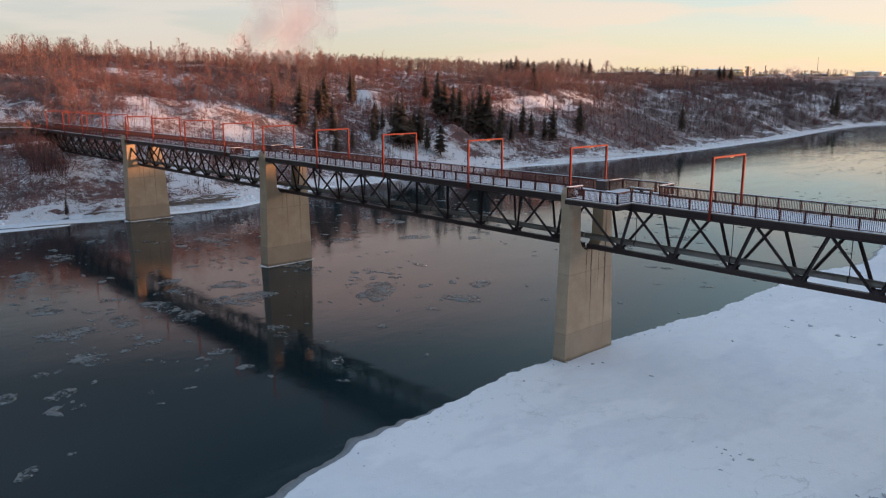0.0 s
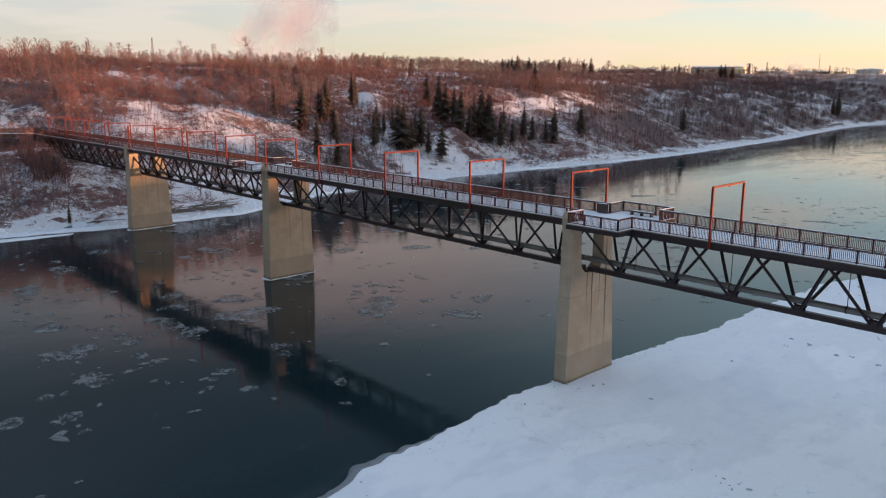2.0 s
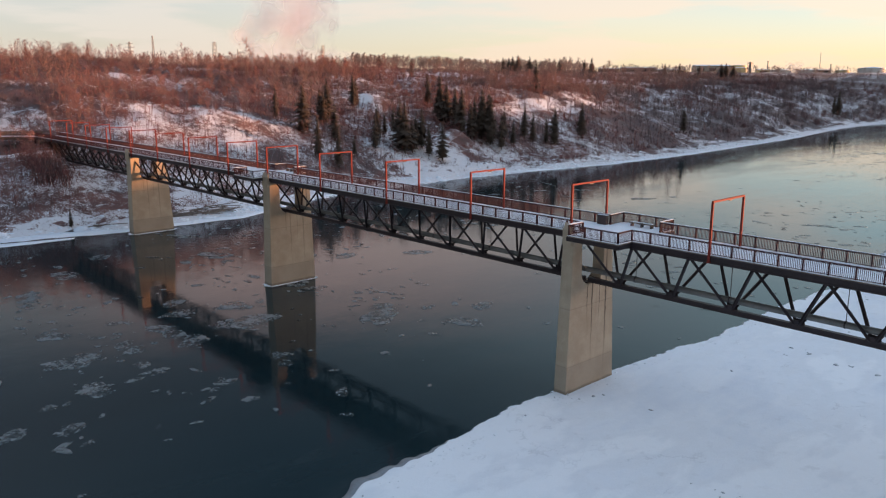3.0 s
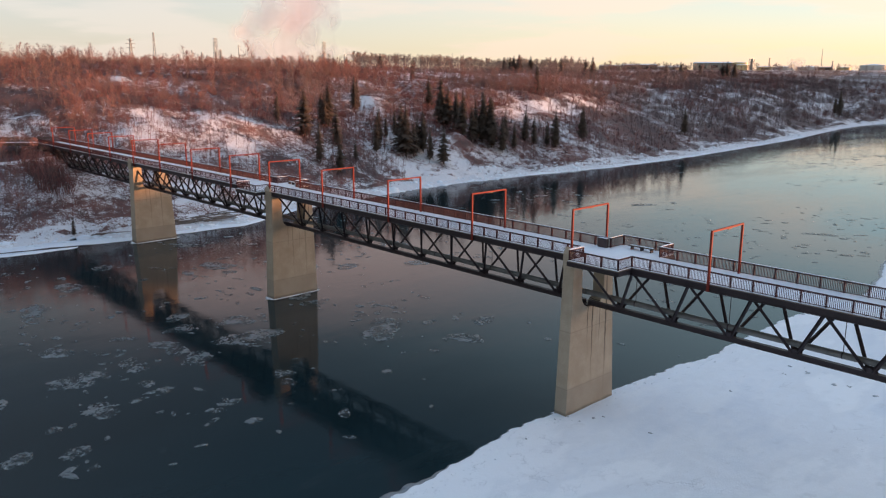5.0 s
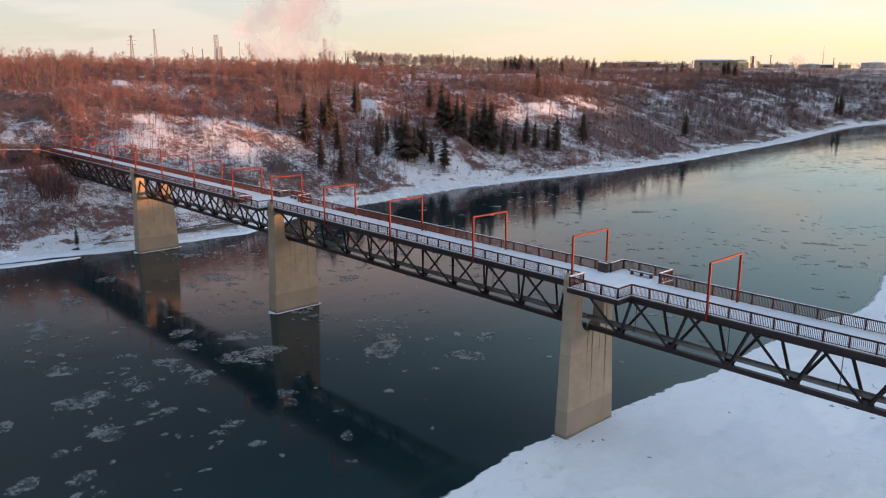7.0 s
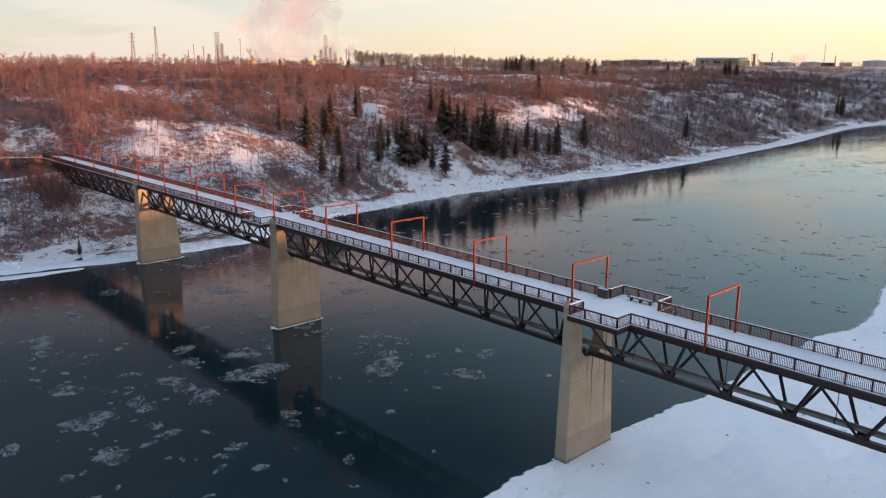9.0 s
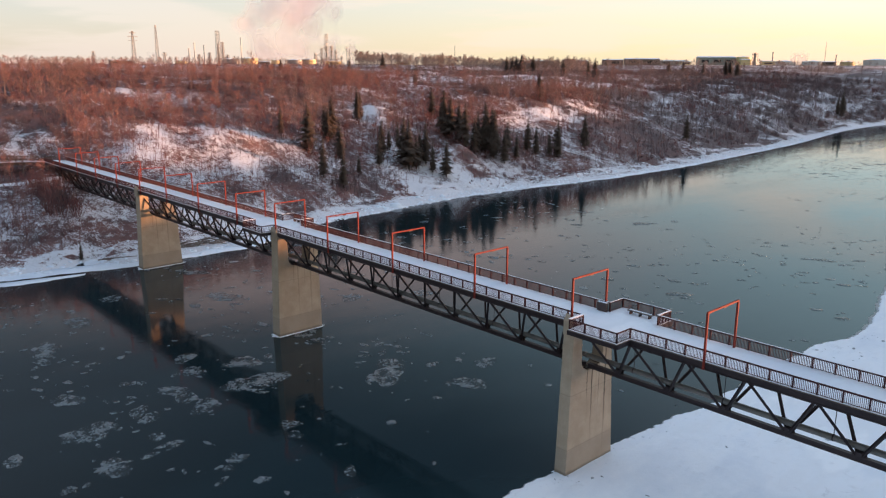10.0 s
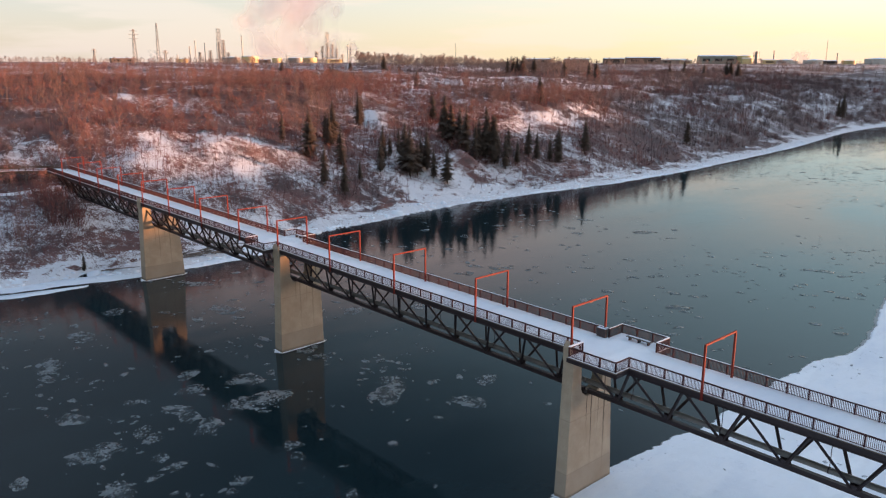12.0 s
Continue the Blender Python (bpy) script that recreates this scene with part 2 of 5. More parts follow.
def concrete_material():
    m, n, l, b = mat_base("pier_concrete", 0.9)
    big = noise_node(n, l, 0.35, 4, 0.6, "Object")
    grain = noise_node(n, l, 9.0, 5, 0.65, "Object")
    runs = noise_node(n, l, 1.0, 4, 0.6, "Object", (2.2, 2.2, 0.12))
    wob = noise_node(n, l, 0.9, 3, 0.6, "Object")
    tc = n.new("ShaderNodeTexCoord")
    xyz = n.new("ShaderNodeSeparateXYZ")
    l.new(tc.outputs["Object"], xyz.inputs[0])
    z, y = xyz.outputs["Z"], xyz.outputs["Y"]
    c = mix_rgb(n, l, step_node(n, l, big.outputs["Fac"], 0.3, 0.7), (0.37, 0.305, 0.225), (0.47, 0.40, 0.305))
    c = mix_rgb(n, l, step_node(n, l, runs.outputs["Fac"], 0.58, 0.80, 0.0, 0.28), c, (0.21, 0.17, 0.125))
    # the part that the high water reaches is greyer
    zz = math_node(n, l, "MULTIPLY_ADD", wob.outputs["Fac"], 0.5, z)
    c = mix_rgb(n, l, step_node(n, l, zz, 3.7, 3.1, 0.0, 0.45), c, (0.23, 0.205, 0.17))
    c = mix_rgb(n, l, step_node(n, l, zz, 0.85, 0.55, 0.0, 0.6), c, (0.085, 0.07, 0.055))
    # rust runs below the bearings, strongest on the pier by the near bank
    info, where = n.new("ShaderNodeObjectInfo"), n.new("ShaderNodeSeparateXYZ")
    l.new(info.outputs["Location"], where.inputs[0])
    rust = step_node(n, l, where.outputs["X"], -50.0, -10.0, 0.4, 1.0)
    for y_at, width, z_to in ((3.95, 0.16, 2.0), (6.35, 0.20, 0.0), (3.1, 0.08, 7.0), (5.2, 0.07, 6.0)):
        yy = math_node(n, l, "MULTIPLY_ADD", wob.outputs["Fac"], 0.35, math_node(n, l, "SUBTRACT", y, y_at + 0.17))
        near = step_node(n, l, math_node(n, l, "ABSOLUTE", yy), width, 0.02)
        fade = math_node(n, l, "MULTIPLY", near, step_node(n, l, z, z_to, 10.5, 0.0, 0.95))
        fade = math_node(n, l, "MULTIPLY", fade, step_node(n, l, z, 17.2, 12.0))
        fade = math_node(n, l, "MULTIPLY", fade, rust)
        c = mix_rgb(n, l, fade, c, (0.045, 0.030, 0.021))
    # form joints
    joints = None
    for z_at in (9.4, 3.1):
        j = step_node(n, l, math_node(n, l, "ABSOLUTE", math_node(n, l, "SUBTRACT", z, z_at)), 0.07, 0.03)
        joints = j if joints is None else math_node(n, l, "MAXIMUM", joints, j)
    c = mix_rgb(n, l, math_node(n, l, "MULTIPLY", joints, 0.28), c, (0.12, 0.10, 0.08))
    c = mix_rgb(n, l, step_node(n, l, grain.outputs["Fac"], 0.35, 0.75, 0.0, 0.3), c, (0.25, 0.21, 0.16))
    l.new(c, b.inputs["Base Color"])
    bump(n, l, b, math_node(n, l, "SUBTRACT", grain.outputs["Fac"], joints), 0.4, 0.03)
    return m


def water_material():
    m, n, l, b = mat_base("river_water", 0.05)
    b.inputs["IOR"].default_value = 1.33
    slow = noise_node(n, l, 0.022, 5, 0.6, "World", (1.0, 0.4, 1))
    rip = noise_node(n, l, 0.9, 4, 0.6, "World", (1.0, 0.5, 1))
    swell = noise_node(n, l, 0.12, 3, 0.5, "World", (1.0, 0.5, 1))
    skin = noise_node(n, l, 0.05, 6, 0.7, "World", (1.0, 0.3, 1))
    c = mix_rgb(n, l, step_node(n, l, slow.outputs["Fac"], 0.35, 0.65), (0.007, 0.017, 0.021), (0.013, 0.029, 0.035))
    c = mix_rgb(n, l, step_node(n, l, skin.outputs["Fac"], 0.56, 0.72, 0.0, 0.25), c, (0.085, 0.10, 0.105))
    l.new(c, b.inputs["Base Color"])
    l.new(step_node(n, l, skin.outputs["Fac"], 0.40, 0.70, 0.045, 0.14), b.inputs["Roughness"])
    h = math_node(n, l, "MULTIPLY_ADD", swell.outputs["Fac"], 2.5, rip.outputs["Fac"])
    bump(n, l, b, h, 0.12, 0.10)
    return m


def floe_material():
    m, n, l, b = mat_base("frazil_ice", 0.28)
    lace = noise_node(n, l, 2.6, 5, 0.72, "World")
    big = noise_node(n, l, 0.5, 3, 0.6, "World")
    c = mix_rgb(n, l, step_node(n, l, big.outputs["Fac"], 0.35, 0.65), (0.085, 0.110, 0.118), (0.19, 0.225, 0.24))
    c = mix_rgb(n, l, step_node(n, l, lace.outputs["Fac"], 0.56, 0.72), c, (0.58, 0.63, 0.66))
    l.new(c, b.inputs["Base Color"])
    bump(n, l, b, lace.outputs["Fac"], 0.6, 0.05)
    # a thin film that lets the water show between the crusts
    film = math_node(n, l, "MULTIPLY_ADD", math_node(n, l, "SUBTRACT", lace.outputs["Fac"], 0.5), 0.8, big.outputs["Fac"])
    l.new(step_node(n, l, film, 0.36, 0.62, 0.14, 0.75), b.inputs["Alpha"])
    return m


def ground_material():
    """Snow, broken by leaf litter, dead grass and low scrub where the cover is thick."""
    m, n, l, b = mat_base("snowy_slope", 0.9)
    at = n.new("ShaderNodeAttribute")
    at.attribute_name = "cover"
    big = noise_node(n, l, 0.10, 5, 0.65, "World")
    mid = noise_node(n, l, 0.55, 5, 0.7, "World")
    fine = noise_node(n, l, 3.0, 4, 0.7, "World")
    s = math_node(n, l, "MULTIPLY_ADD", math_node(n, l, "SUBTRACT", mid.outputs["Fac"], 0.5), 1.7, at.outputs["Fac"])
    s = math_node(n, l, "MULTIPLY_ADD", math_node(n, l, "SUBTRACT", fine.outputs["Fac"], 0.5), 2.4, s)
    bare = step_node(n, l, s, 0.38, 0.56)
    earth = mix_rgb(n, l, step_node(n, l, big.outputs["Fac"], 0.35, 0.65), (0.078, 0.052, 0.054), (0.17, 0.082, 0.074))
    geo, xyz = n.new("ShaderNodeNewGeometry"), n.new("ShaderNodeSeparateXYZ")
    l.new(geo.outputs["Position"], xyz.inputs[0])
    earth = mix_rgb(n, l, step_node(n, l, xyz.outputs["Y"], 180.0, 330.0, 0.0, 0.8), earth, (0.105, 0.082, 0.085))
    earth = mix_rgb(n, l, step_node(n, l, fine.outputs["Fac"], 0.5, 0.75, 0.0, 0.5), earth, (0.17, 0.13, 0.10))
    snow = mix_rgb(n, l, mid.outputs["Fac"], (0.56, 0.58, 0.63), (0.80, 0.80, 0.83))
    # cut banks are too steep to hold the snow
    steep = n.new("ShaderNodeSeparateXYZ")
    l.new(geo.outputs["True Normal"], steep.inputs[0])
    cut = math_node(n, l, "MULTIPLY_ADD", math_node(n, l, "SUBTRACT", mid.outputs["Fac"], 0.5), 0.5, steep.outputs["Z"])
    cut = math_node(n, l, "MULTIPLY_ADD", math_node(n, l, "SUBTRACT", fine.outputs["Fac"], 0.5), 0.7, cut)
    bare = math_node(n, l, "MAXIMUM", bare, step_node(n, l, cut, 0.76, 0.66))
    l.new(mix_rgb(n, l, bare, snow, earth), b.inputs["Base Color"])
    bump(n, l, b, math_node(n, l, "MULTIPLY_ADD", mid.outputs["Fac"], 4.0, fine.outputs["Fac"]), 0.7, 0.15)
    return m


M_SNOW, M_CONC, M_WATER, M_FLOE, M_GROUND = snow_material(), concrete_material(), water_material(), floe_material(), ground_material()


# ---- mesh helpers ----
def mesh_obj(name, bm, material=None, parent=None, smooth=False):
    me = bpy.data.meshes.new(name)
    bm.to_mesh(me)
    bm.free()
    if smooth:
        me.shade_smooth()
    if material:
        me.materials.append(material)
    ob = new(name, me)
    ob.parent = parent
    return ob


def part(name, bm, material, parent, label=""):
    return tagged(mesh_obj(name, bm, material, parent), label)


def box(bm, x0, x1, y0, y1, z0, z1):
    v = [bm.verts.new(p) for p in ((x0, y0, z0), (x1, y0, z0), (x1, y1, z0), (x0, y1, z0), (x0, y0, z1), (x1, y0, z1), (x1, y1, z1), (x0, y1, z1))]
    for f in ((3, 2, 1, 0), (4, 5, 6, 7), (0, 1, 5, 4), (1, 2, 6, 5), (2, 3, 7, 6), (3, 0, 4, 7)):
        bm.faces.new([v[i] for i in f])
    return v


def beam(bm, a, b, w, h, up=(0, 0, 1)):
    """A bar of section w by h from a to b."""
    a, b = Vector(a), Vector(b)
    d = (b - a).normalized()
    s = d.cross(Vector(up))
    if s.length < 1e-3:
        s = d.cross(Vector((1, 0, 0)))
    s.normalize()
    u = s.cross(d)
    v = [bm.verts.new(p + s * (i * w / 2) + u * (j * h / 2)) for p in (a, b) for i, j in ((-1, -1), (1, -1), (1, 1), (-1, 1))]
    for f in ((3, 2, 1, 0), (4, 5, 6, 7), (0, 1, 5, 4), (1, 2, 6, 5), (2, 3, 7, 6), (3, 0, 4, 7)):
        bm.faces.new([v[i] for i in f])


def tube(bm, a, b, r0, r1, sides=8, caps=True):
    a, b = Vector(a), Vector(b)
    d = (b - a).normalized()
    s = d.cross(Vector((0, 0, 1)) if abs(d.z) < 0.9 else Vector((1, 0, 0))).normalized()
    u = s.cross(d)
    rings = [[bm.verts.new(p + (s * math.cos(k * math.tau / sides) + u * math.sin(k * math.tau / sides)) * r) for k in range(sides)] for p, r in ((a, r0), (b, r1))]
    for k in range(sides):
        bm.faces.new((rings[0][k], rings[1][k], rings[1][(k + 1) % sides], rings[0][(k + 1) % sides]))
    if caps:
        bm.faces.new(rings[0])
        bm.faces.new(rings[1][::-1])


# ---- the lie of the land ----
# x runs along the bridge towards the near bank, y along the river, z = 0 is the water
PROFILE_D = (-400, -30, -6, 0, 7, 8.6, 9.6, 13, 20, 35, 50, 65, 80, 110, 160, 220, 400, 700, 5000)
PROFILE_Z = (-4, -4, -1.5, 0.05, 0.95, 1.15, 1.9, 2.7, 5.5, 12, 17.5, 22, 27, 32, 37, 40, 43, 45.3, 46)
SHORE_Y = (-2000, -200, -26, -1, 28, 58, 115, 150, 200, 250, 310, 390, 520, 580, 700, 1200, 4500)
SHORE_X = (-700, -210, -131, -125, -122.5, -135, -141, -139, -134, -134, -139, -146, -165, -167, -150, 100, 1800)


def shore(y):
    return np.interp(y, SHORE_Y, SHORE_X)


def hash_noise(x, y, seed=0):
    """Smooth value noise on arrays, about -1 to 1."""
    xi, yi = np.floor(x), np.floor(y)
    fx, fy = x - xi, y - yi
    fx, fy = fx * fx * (3 - 2 * fx), fy * fy * (3 - 2 * fy)

    def h(i, j):
        v = np.sin(i * 127.1 + j * 311.7 + seed * 74.7) * 43758.5453
        return (v - np.floor(v)) * 2 - 1
    return (h(xi, yi) * (1 - fx) + h(xi + 1, yi) * fx) * (1 - fy) + (h(xi, yi + 1) * (1 - fx) + h(xi + 1, yi + 1) * fx) * fy


def fbm(x, y, scale, octaves=4, seed=0):
    t, a = 0, 1.0
    for k in range(octaves):
        t = t + a * hash_noise(x / scale, y / scale, seed + k)
        scale, a = scale / 2.1, a * 0.5
    return t


# bluffs and hollows: x, y, height, radius along x, radius along y
BUMPS = ((-167, 143, 6.0, 6, 8), (-203, 246, 2.5, 9, 28), (-190, 56, 1.0, 14, 18), (-216, 140, 2.5, 9, 11),
         (-180, -5, -4.5, 28, 22), (-198, -14, -5.0, 18, 28), (-158, 10, -1.5, 15, 18), (-285, 40, 3.0, 30, 50), (-255, 110, 3.0, 25, 40))
# the crest of the near bank, which shades the valley
CREST_Y = (-600, 0, 300, 432, 518, 604, 622, 645, 692, 717, 742, 766, 800, 850, 880, 910, 971, 1050, 1289, 1437, 1650, 2500)
CREST_Z = (26, 30, 38, 43, 47, 46.6, 51, 57, 57.5, 56.0, 55.0, 56.3, 60.5, 62.5, 61, 59, 60, 70, 83, 87, 89, 90)


def ground_z(x, y):
    x, y = np.asarray(x, float), np.asarray(y, float)
    d = shore(y) - x
    dd = d + fbm(y, x * 0, 9, 3, 52) * 1.6 * np.clip(1 - np.abs(d - 9) / 9, 0, 1)
    west = np.interp(dd, PROFILE_D, PROFILE_Z) * (1 + (np.interp(y, (200, 330, 700), (1.0, 0.93, 0.86)) - 1) * np.clip(1.6 - d / 250, 0, 1))
    slope = np.clip(d / 40, 0, 1)
    west = west + slope * (fbm(x, y, 45, 4, 3) * 2.0 + fbm(x, y, 12, 3, 9) * 0.7 + fbm(x, y, 5, 2, 19) * 0.22 + fbm(x * 0.6, y, 10, 3, 33) * 0.6) * np.clip(1.6 - d / 400, 0.3, 1)
    west = west + np.exp(-((d - 9) / 8) ** 2) * (fbm(x, y, 6, 4, 27) * 0.7)
    for bx, by, h, rx, ry in BUMPS:
        west = west + h * np.exp(-((x - bx) / rx) ** 2 - ((y - by) / ry) ** 2)
    e = x - 40
    rise = np.interp(y, CREST_Y, CREST_Z)
    east = np.interp(e, (-45, -30, 0, 40, 110), (-4, -1.5, 0.15, 1, 3)) + rise * np.clip((e - 110) / 150, 0, 1) ** 1.5 * np.interp(e, (265, 330), (1.0, 0.72))
    east = east + np.clip((e - 100) / 100, 0, 1) * (fbm(x, y, 60, 3, 5) * 0.5 + fbm(x, y, 14, 3, 6) * 0.7)
    return np.where(x < -60, west, east)


# open snow among the scrub: x, y, radius along x, radius along y, how open
CLEARINGS = ((-160, 137, 6, 8, 1.3), (-196, 246, 10, 30, 0.8), (-195, 38, 5, 16, 0.32), (-192, 58, 8, 11, 0.42), (-181, 68, 4, 10, 0.22), (-155, 105, 8, 32, 0.45), (-214, 138, 7, 9, 0.5),
             (-325, 310, 55, 85, 1.3), (-145, 20, 5, 18, 0.65), (-206, 4, 9, 15, 0.4), (-330, 480, 40, 60, 0.65), (-235, 26, 4, 9, 0.8), (-250, 45, 4, 6, 0.9),
             (-266, 63, 3, 8, 0.8), (-288, 88, 4, 14, 0.9), (-230, 105, 12, 26, -0.4), (-285, 270, 26, 40, 0.65), (-270, 340, 20, 30, 0.65), (-217, 414, 10, 40, 0.5))


def cover(x, y):
    """How thick the scrub stands, 0 (open snow) to 1."""
    d = shore(y) - x
    c = np.interp(d, (0, 6, 9, 16, 45, 65, 100, 200, 320), (0, 0.08, 0.42, 0.56, 0.58, 0.68, 0.74, 0.74, 0.60))
    c = c + fbm(x, y, 30, 5, 14) * 0.26 + fbm(x, y, 7, 3, 15) * 0.22 + np.interp(y, (20, 50, 80, 180, 300), (0.15, 0.06, 0.09, 0.08, 0.08)) * (d > 12) + fbm(x, y * 0.2, 3, 3, 17) * 0.6 * np.exp(-((d - 8) / 5) ** 2)
    c = c + 0.21 * np.exp(-((d - 24) / 18) ** 2) * np.interp(y, (150, 210), (0, 1))
    patchy = 0.7 + 0.75 * fbm(x * 0.7, y, 9, 3, 16) + 0.9 * fbm(x, y, 3.7, 2, 18)
    for bx, by, rx, ry, open_ in CLEARINGS:
        c = c - open_ * patchy * np.exp(-((x - bx) / rx) ** 2 - ((y - by) / ry) ** 2)
    return np.clip(np.where(d < 4, c * 0.4, c), 0, 1)


def axis(points):
    out = []
    for a, b, step in points:
        out.extend(np.arange(a, b, step))
    return np.array(out + [points[-1][1]])


gx = axis(((-4600, -1600, 250), (-1600, -700, 60), (-700, -330, 12), (-330, -160, 2.0), (-160, -118, 1.0), (-118, 40, 12), (40, 700, 12), (700, 4600, 300)))
gy = axis(((-4600, -1000, 300), (-1000, -300, 50), (-300, -70, 6), (-70, 330, 2.1), (330, 700, 4), (700, 1500, 20), (1500, 4600, 250)))
GX, GY = np.meshgrid(gx, gy, indexing="ij")
GZ = ground_z(GX, GY)


def grid_mesh(name, X, Y, Z):
    nx, ny = X.shape
    me = bpy.data.meshes.new(name)
    idx = np.arange(nx * ny).reshape(nx, ny)
    f = np.stack([idx[:-1, :-1], idx[1:, :-1], idx[1:, 1:], idx[:-1, 1:]], -1).reshape(-1, 4)
    me.vertices.add(nx * ny)
    me.vertices.foreach_set("co", np.stack([X, Y, Z], -1).astype(np.float32).ravel())
    me.loops.add(f.size)
    me.loops.foreach_set("vertex_index", f.astype(np.int32).ravel())
    me.polygons.add(len(f))
    me.polygons.foreach_set("loop_start", np.arange(0, f.size, 4, dtype=np.int32))
    me.update(calc_edges=True)
    me.shade_smooth()
    return me


ground = tagged(new("ground", grid_mesh("ground", GX, GY, GZ)), "snow-patched earthy river valley slopes and plateau", "ground", kind="structure")
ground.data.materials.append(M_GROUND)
ground.data.attributes.new("cover", "FLOAT", "POINT").data.foreach_set("value", np.where(GX < -60, cover(GX, GY) - np.interp(shore(GY) - GX, (10, 30, 75, 110, 300), (0.0, 0.09, 0.09, 0.05, 0.05)) * np.interp(GY, (15, 45, 120, 170), (1.0, 1.2, 1.1, 0.9)), 0.5).astype(np.float32).ravel())

bm = bmesh.new()
bm.faces.new([bm.verts.new(p) for p in ((-500, -2500, 0), (400, -2500, 0), (3500, 4500, 0), (-500, 4500, 0))])
river = tagged(mesh_obj("water", bm, M_WATER), "dark cold river water with faint ripples", "river", kind="structure")

# the shelf of ice along the near bank
ICE_Y = (-400, -60, -36, -27, -20, -10, 0, 10.5, 22, 35, 53, 62, 71, 82, 108, 140, 300, 900)
ICE_X = (30, 14, 4.2, 0.9, 0.5, -0.7, -0.6, -0.7, 0.7, 1.7, 1.4, 1.8, 4.7, 3.1, -2.6, -8, 20, 200)
ice_y = np.concatenate([np.arange(-400, -60, 5), np.arange(-60, 130, 0.22), np.arange(130, 900, 5)])
edge = np.interp(ice_y, ICE_Y, ICE_X) + fbm(ice_y, ice_y * 0, 7, 4, 21) * 0.5 + np.abs(fbm(ice_y, ice_y * 0, 1.9, 3, 22)) * 0.34
us = np.concatenate([[0, 0, 0.02, 0.12, 0.4], np.geomspace(1, 120, 40)])
IX = edge[None, :] + us[:, None]
IY = np.repeat(ice_y[None, :], len(us), 0)
IZ = 0.22 + fbm(IX, IY, 9, 4, 31) * 0.06 + np.clip(us[:, None] - 2, 0, 40) * 0.006
IZ[0], IZ[1], IZ[2] = -0.3, 0.05, 0.16
ice = tagged(new("ice_shelf", grid_mesh("ice_shelf", IX, IY, IZ)), "snow-covered shelf of river ice along the near bank", "ice", kind="structure")
ice.data.materials.append(M_SNOW)
# the thin grey lip of new ice outside the snow
lip = 0.10 + np.interp(ice_y, (-60, -25, -17, 10, 60, 75), (0.85, 0.85, 0.14, 0.10, 0.12, 0.5)) * (1 + 0.35 * fbm(ice_y, ice_y * 0, 3, 4, 24))
LX = np.stack([edge - lip, edge - lip, edge - lip * 0.5, edge + 0.05])
LZ = np.stack([ice_y * 0 - 0.2, ice_y * 0 + 0.025, ice_y * 0 + 0.04, ice_y * 0 + 0.05])
ice_lip = tagged(new("ice_lip", grid_mesh("ice_lip", LX, np.repeat(ice_y[None], 4, 0), LZ)), "thin grey lip of bare new ice outside the snow", "ice", kind="structure")
ice_lip.data.materials.append(M_GREYICE)

# ---- the footbridge ----
DECK_Z, RAIL_TOP, Y0, Y1, YC = 17.6, 18.75, 0.85, 6.4, 3.62
# each pier: x, half thickness at top and foot, near face at top and foot, far face at top and foot, inner faces of its two columns
PIERS = ((62.4, 0.70, 0.80, 0.50, -0.15, 7.2, 8.25, 1.9, 5.8), (0.0, 0.70, 0.80, 0.50, -0.15, 7.2, 8.25, 1.9, 5.8),
         (-60.6, 1.00, 1.10, 0.45, -0.10, 7.9, 8.3, 2.15, 6.2), (-119.0, 1.10, 1.20, 0.75, 0.10, 8.4, 9.2, 2.55, 6.3))
WEST_END, EAST_END = -186.0, 96.0
TOPZ, BOTZ = DECK_Z - 0.6, 12.14
# the lay-bys at two piers: x from, x to, how far out, on which side
LAYBYS = ((1.5, 7.3, -1.4), (0.9, 6.9, 8.8), (-67.4, -61.3, -1.4), (-67.9, -61.9, 8.8))
bridge = tagged(new("footbridge"), "long dark steel truss footbridge on concrete piers, snow on its deck", "bridge")
bm = bmesh.new()
box(bm, WEST_END, EAST_END, Y0 - 0.1, Y1 + 0.1, DECK_Z - 0.25, DECK_Z)
part("deck", bm, M_WOOD, bridge, "timber deck under snow")
for xa, xb, y in LAYBYS:
    bm = bmesh.new()
    box(bm, xa - 0.1, xb + 0.1, *((y - 0.1, Y0 - 0.104) if y < 0 else (Y1 + 0.104, y + 0.1)), DECK_Z - 0.25, DECK_Z)
    part("layby_deck", bm, M_WOOD, bridge)
    bm = bmesh.new()
    inner = Y0 - 0.25 if y < 0 else Y1 + 0.25
    out = y - 0.16 if y < 0 else y + 0.16
    box(bm, xa - 0.16, xb + 0.16, out - 0.05, out + 0.05, DECK_Z - 0.5, DECK_Z - 0.08)
    for x in (xa - 0.16, xb + 0.16):
        box(bm, x - 0.05, x + 0.05, min(out + 0.05, inner), max(out - 0.05, inner), DECK_Z - 0.5, DECK_Z - 0.08)
    part("layby_beam", bm, M_STEEL, bridge)
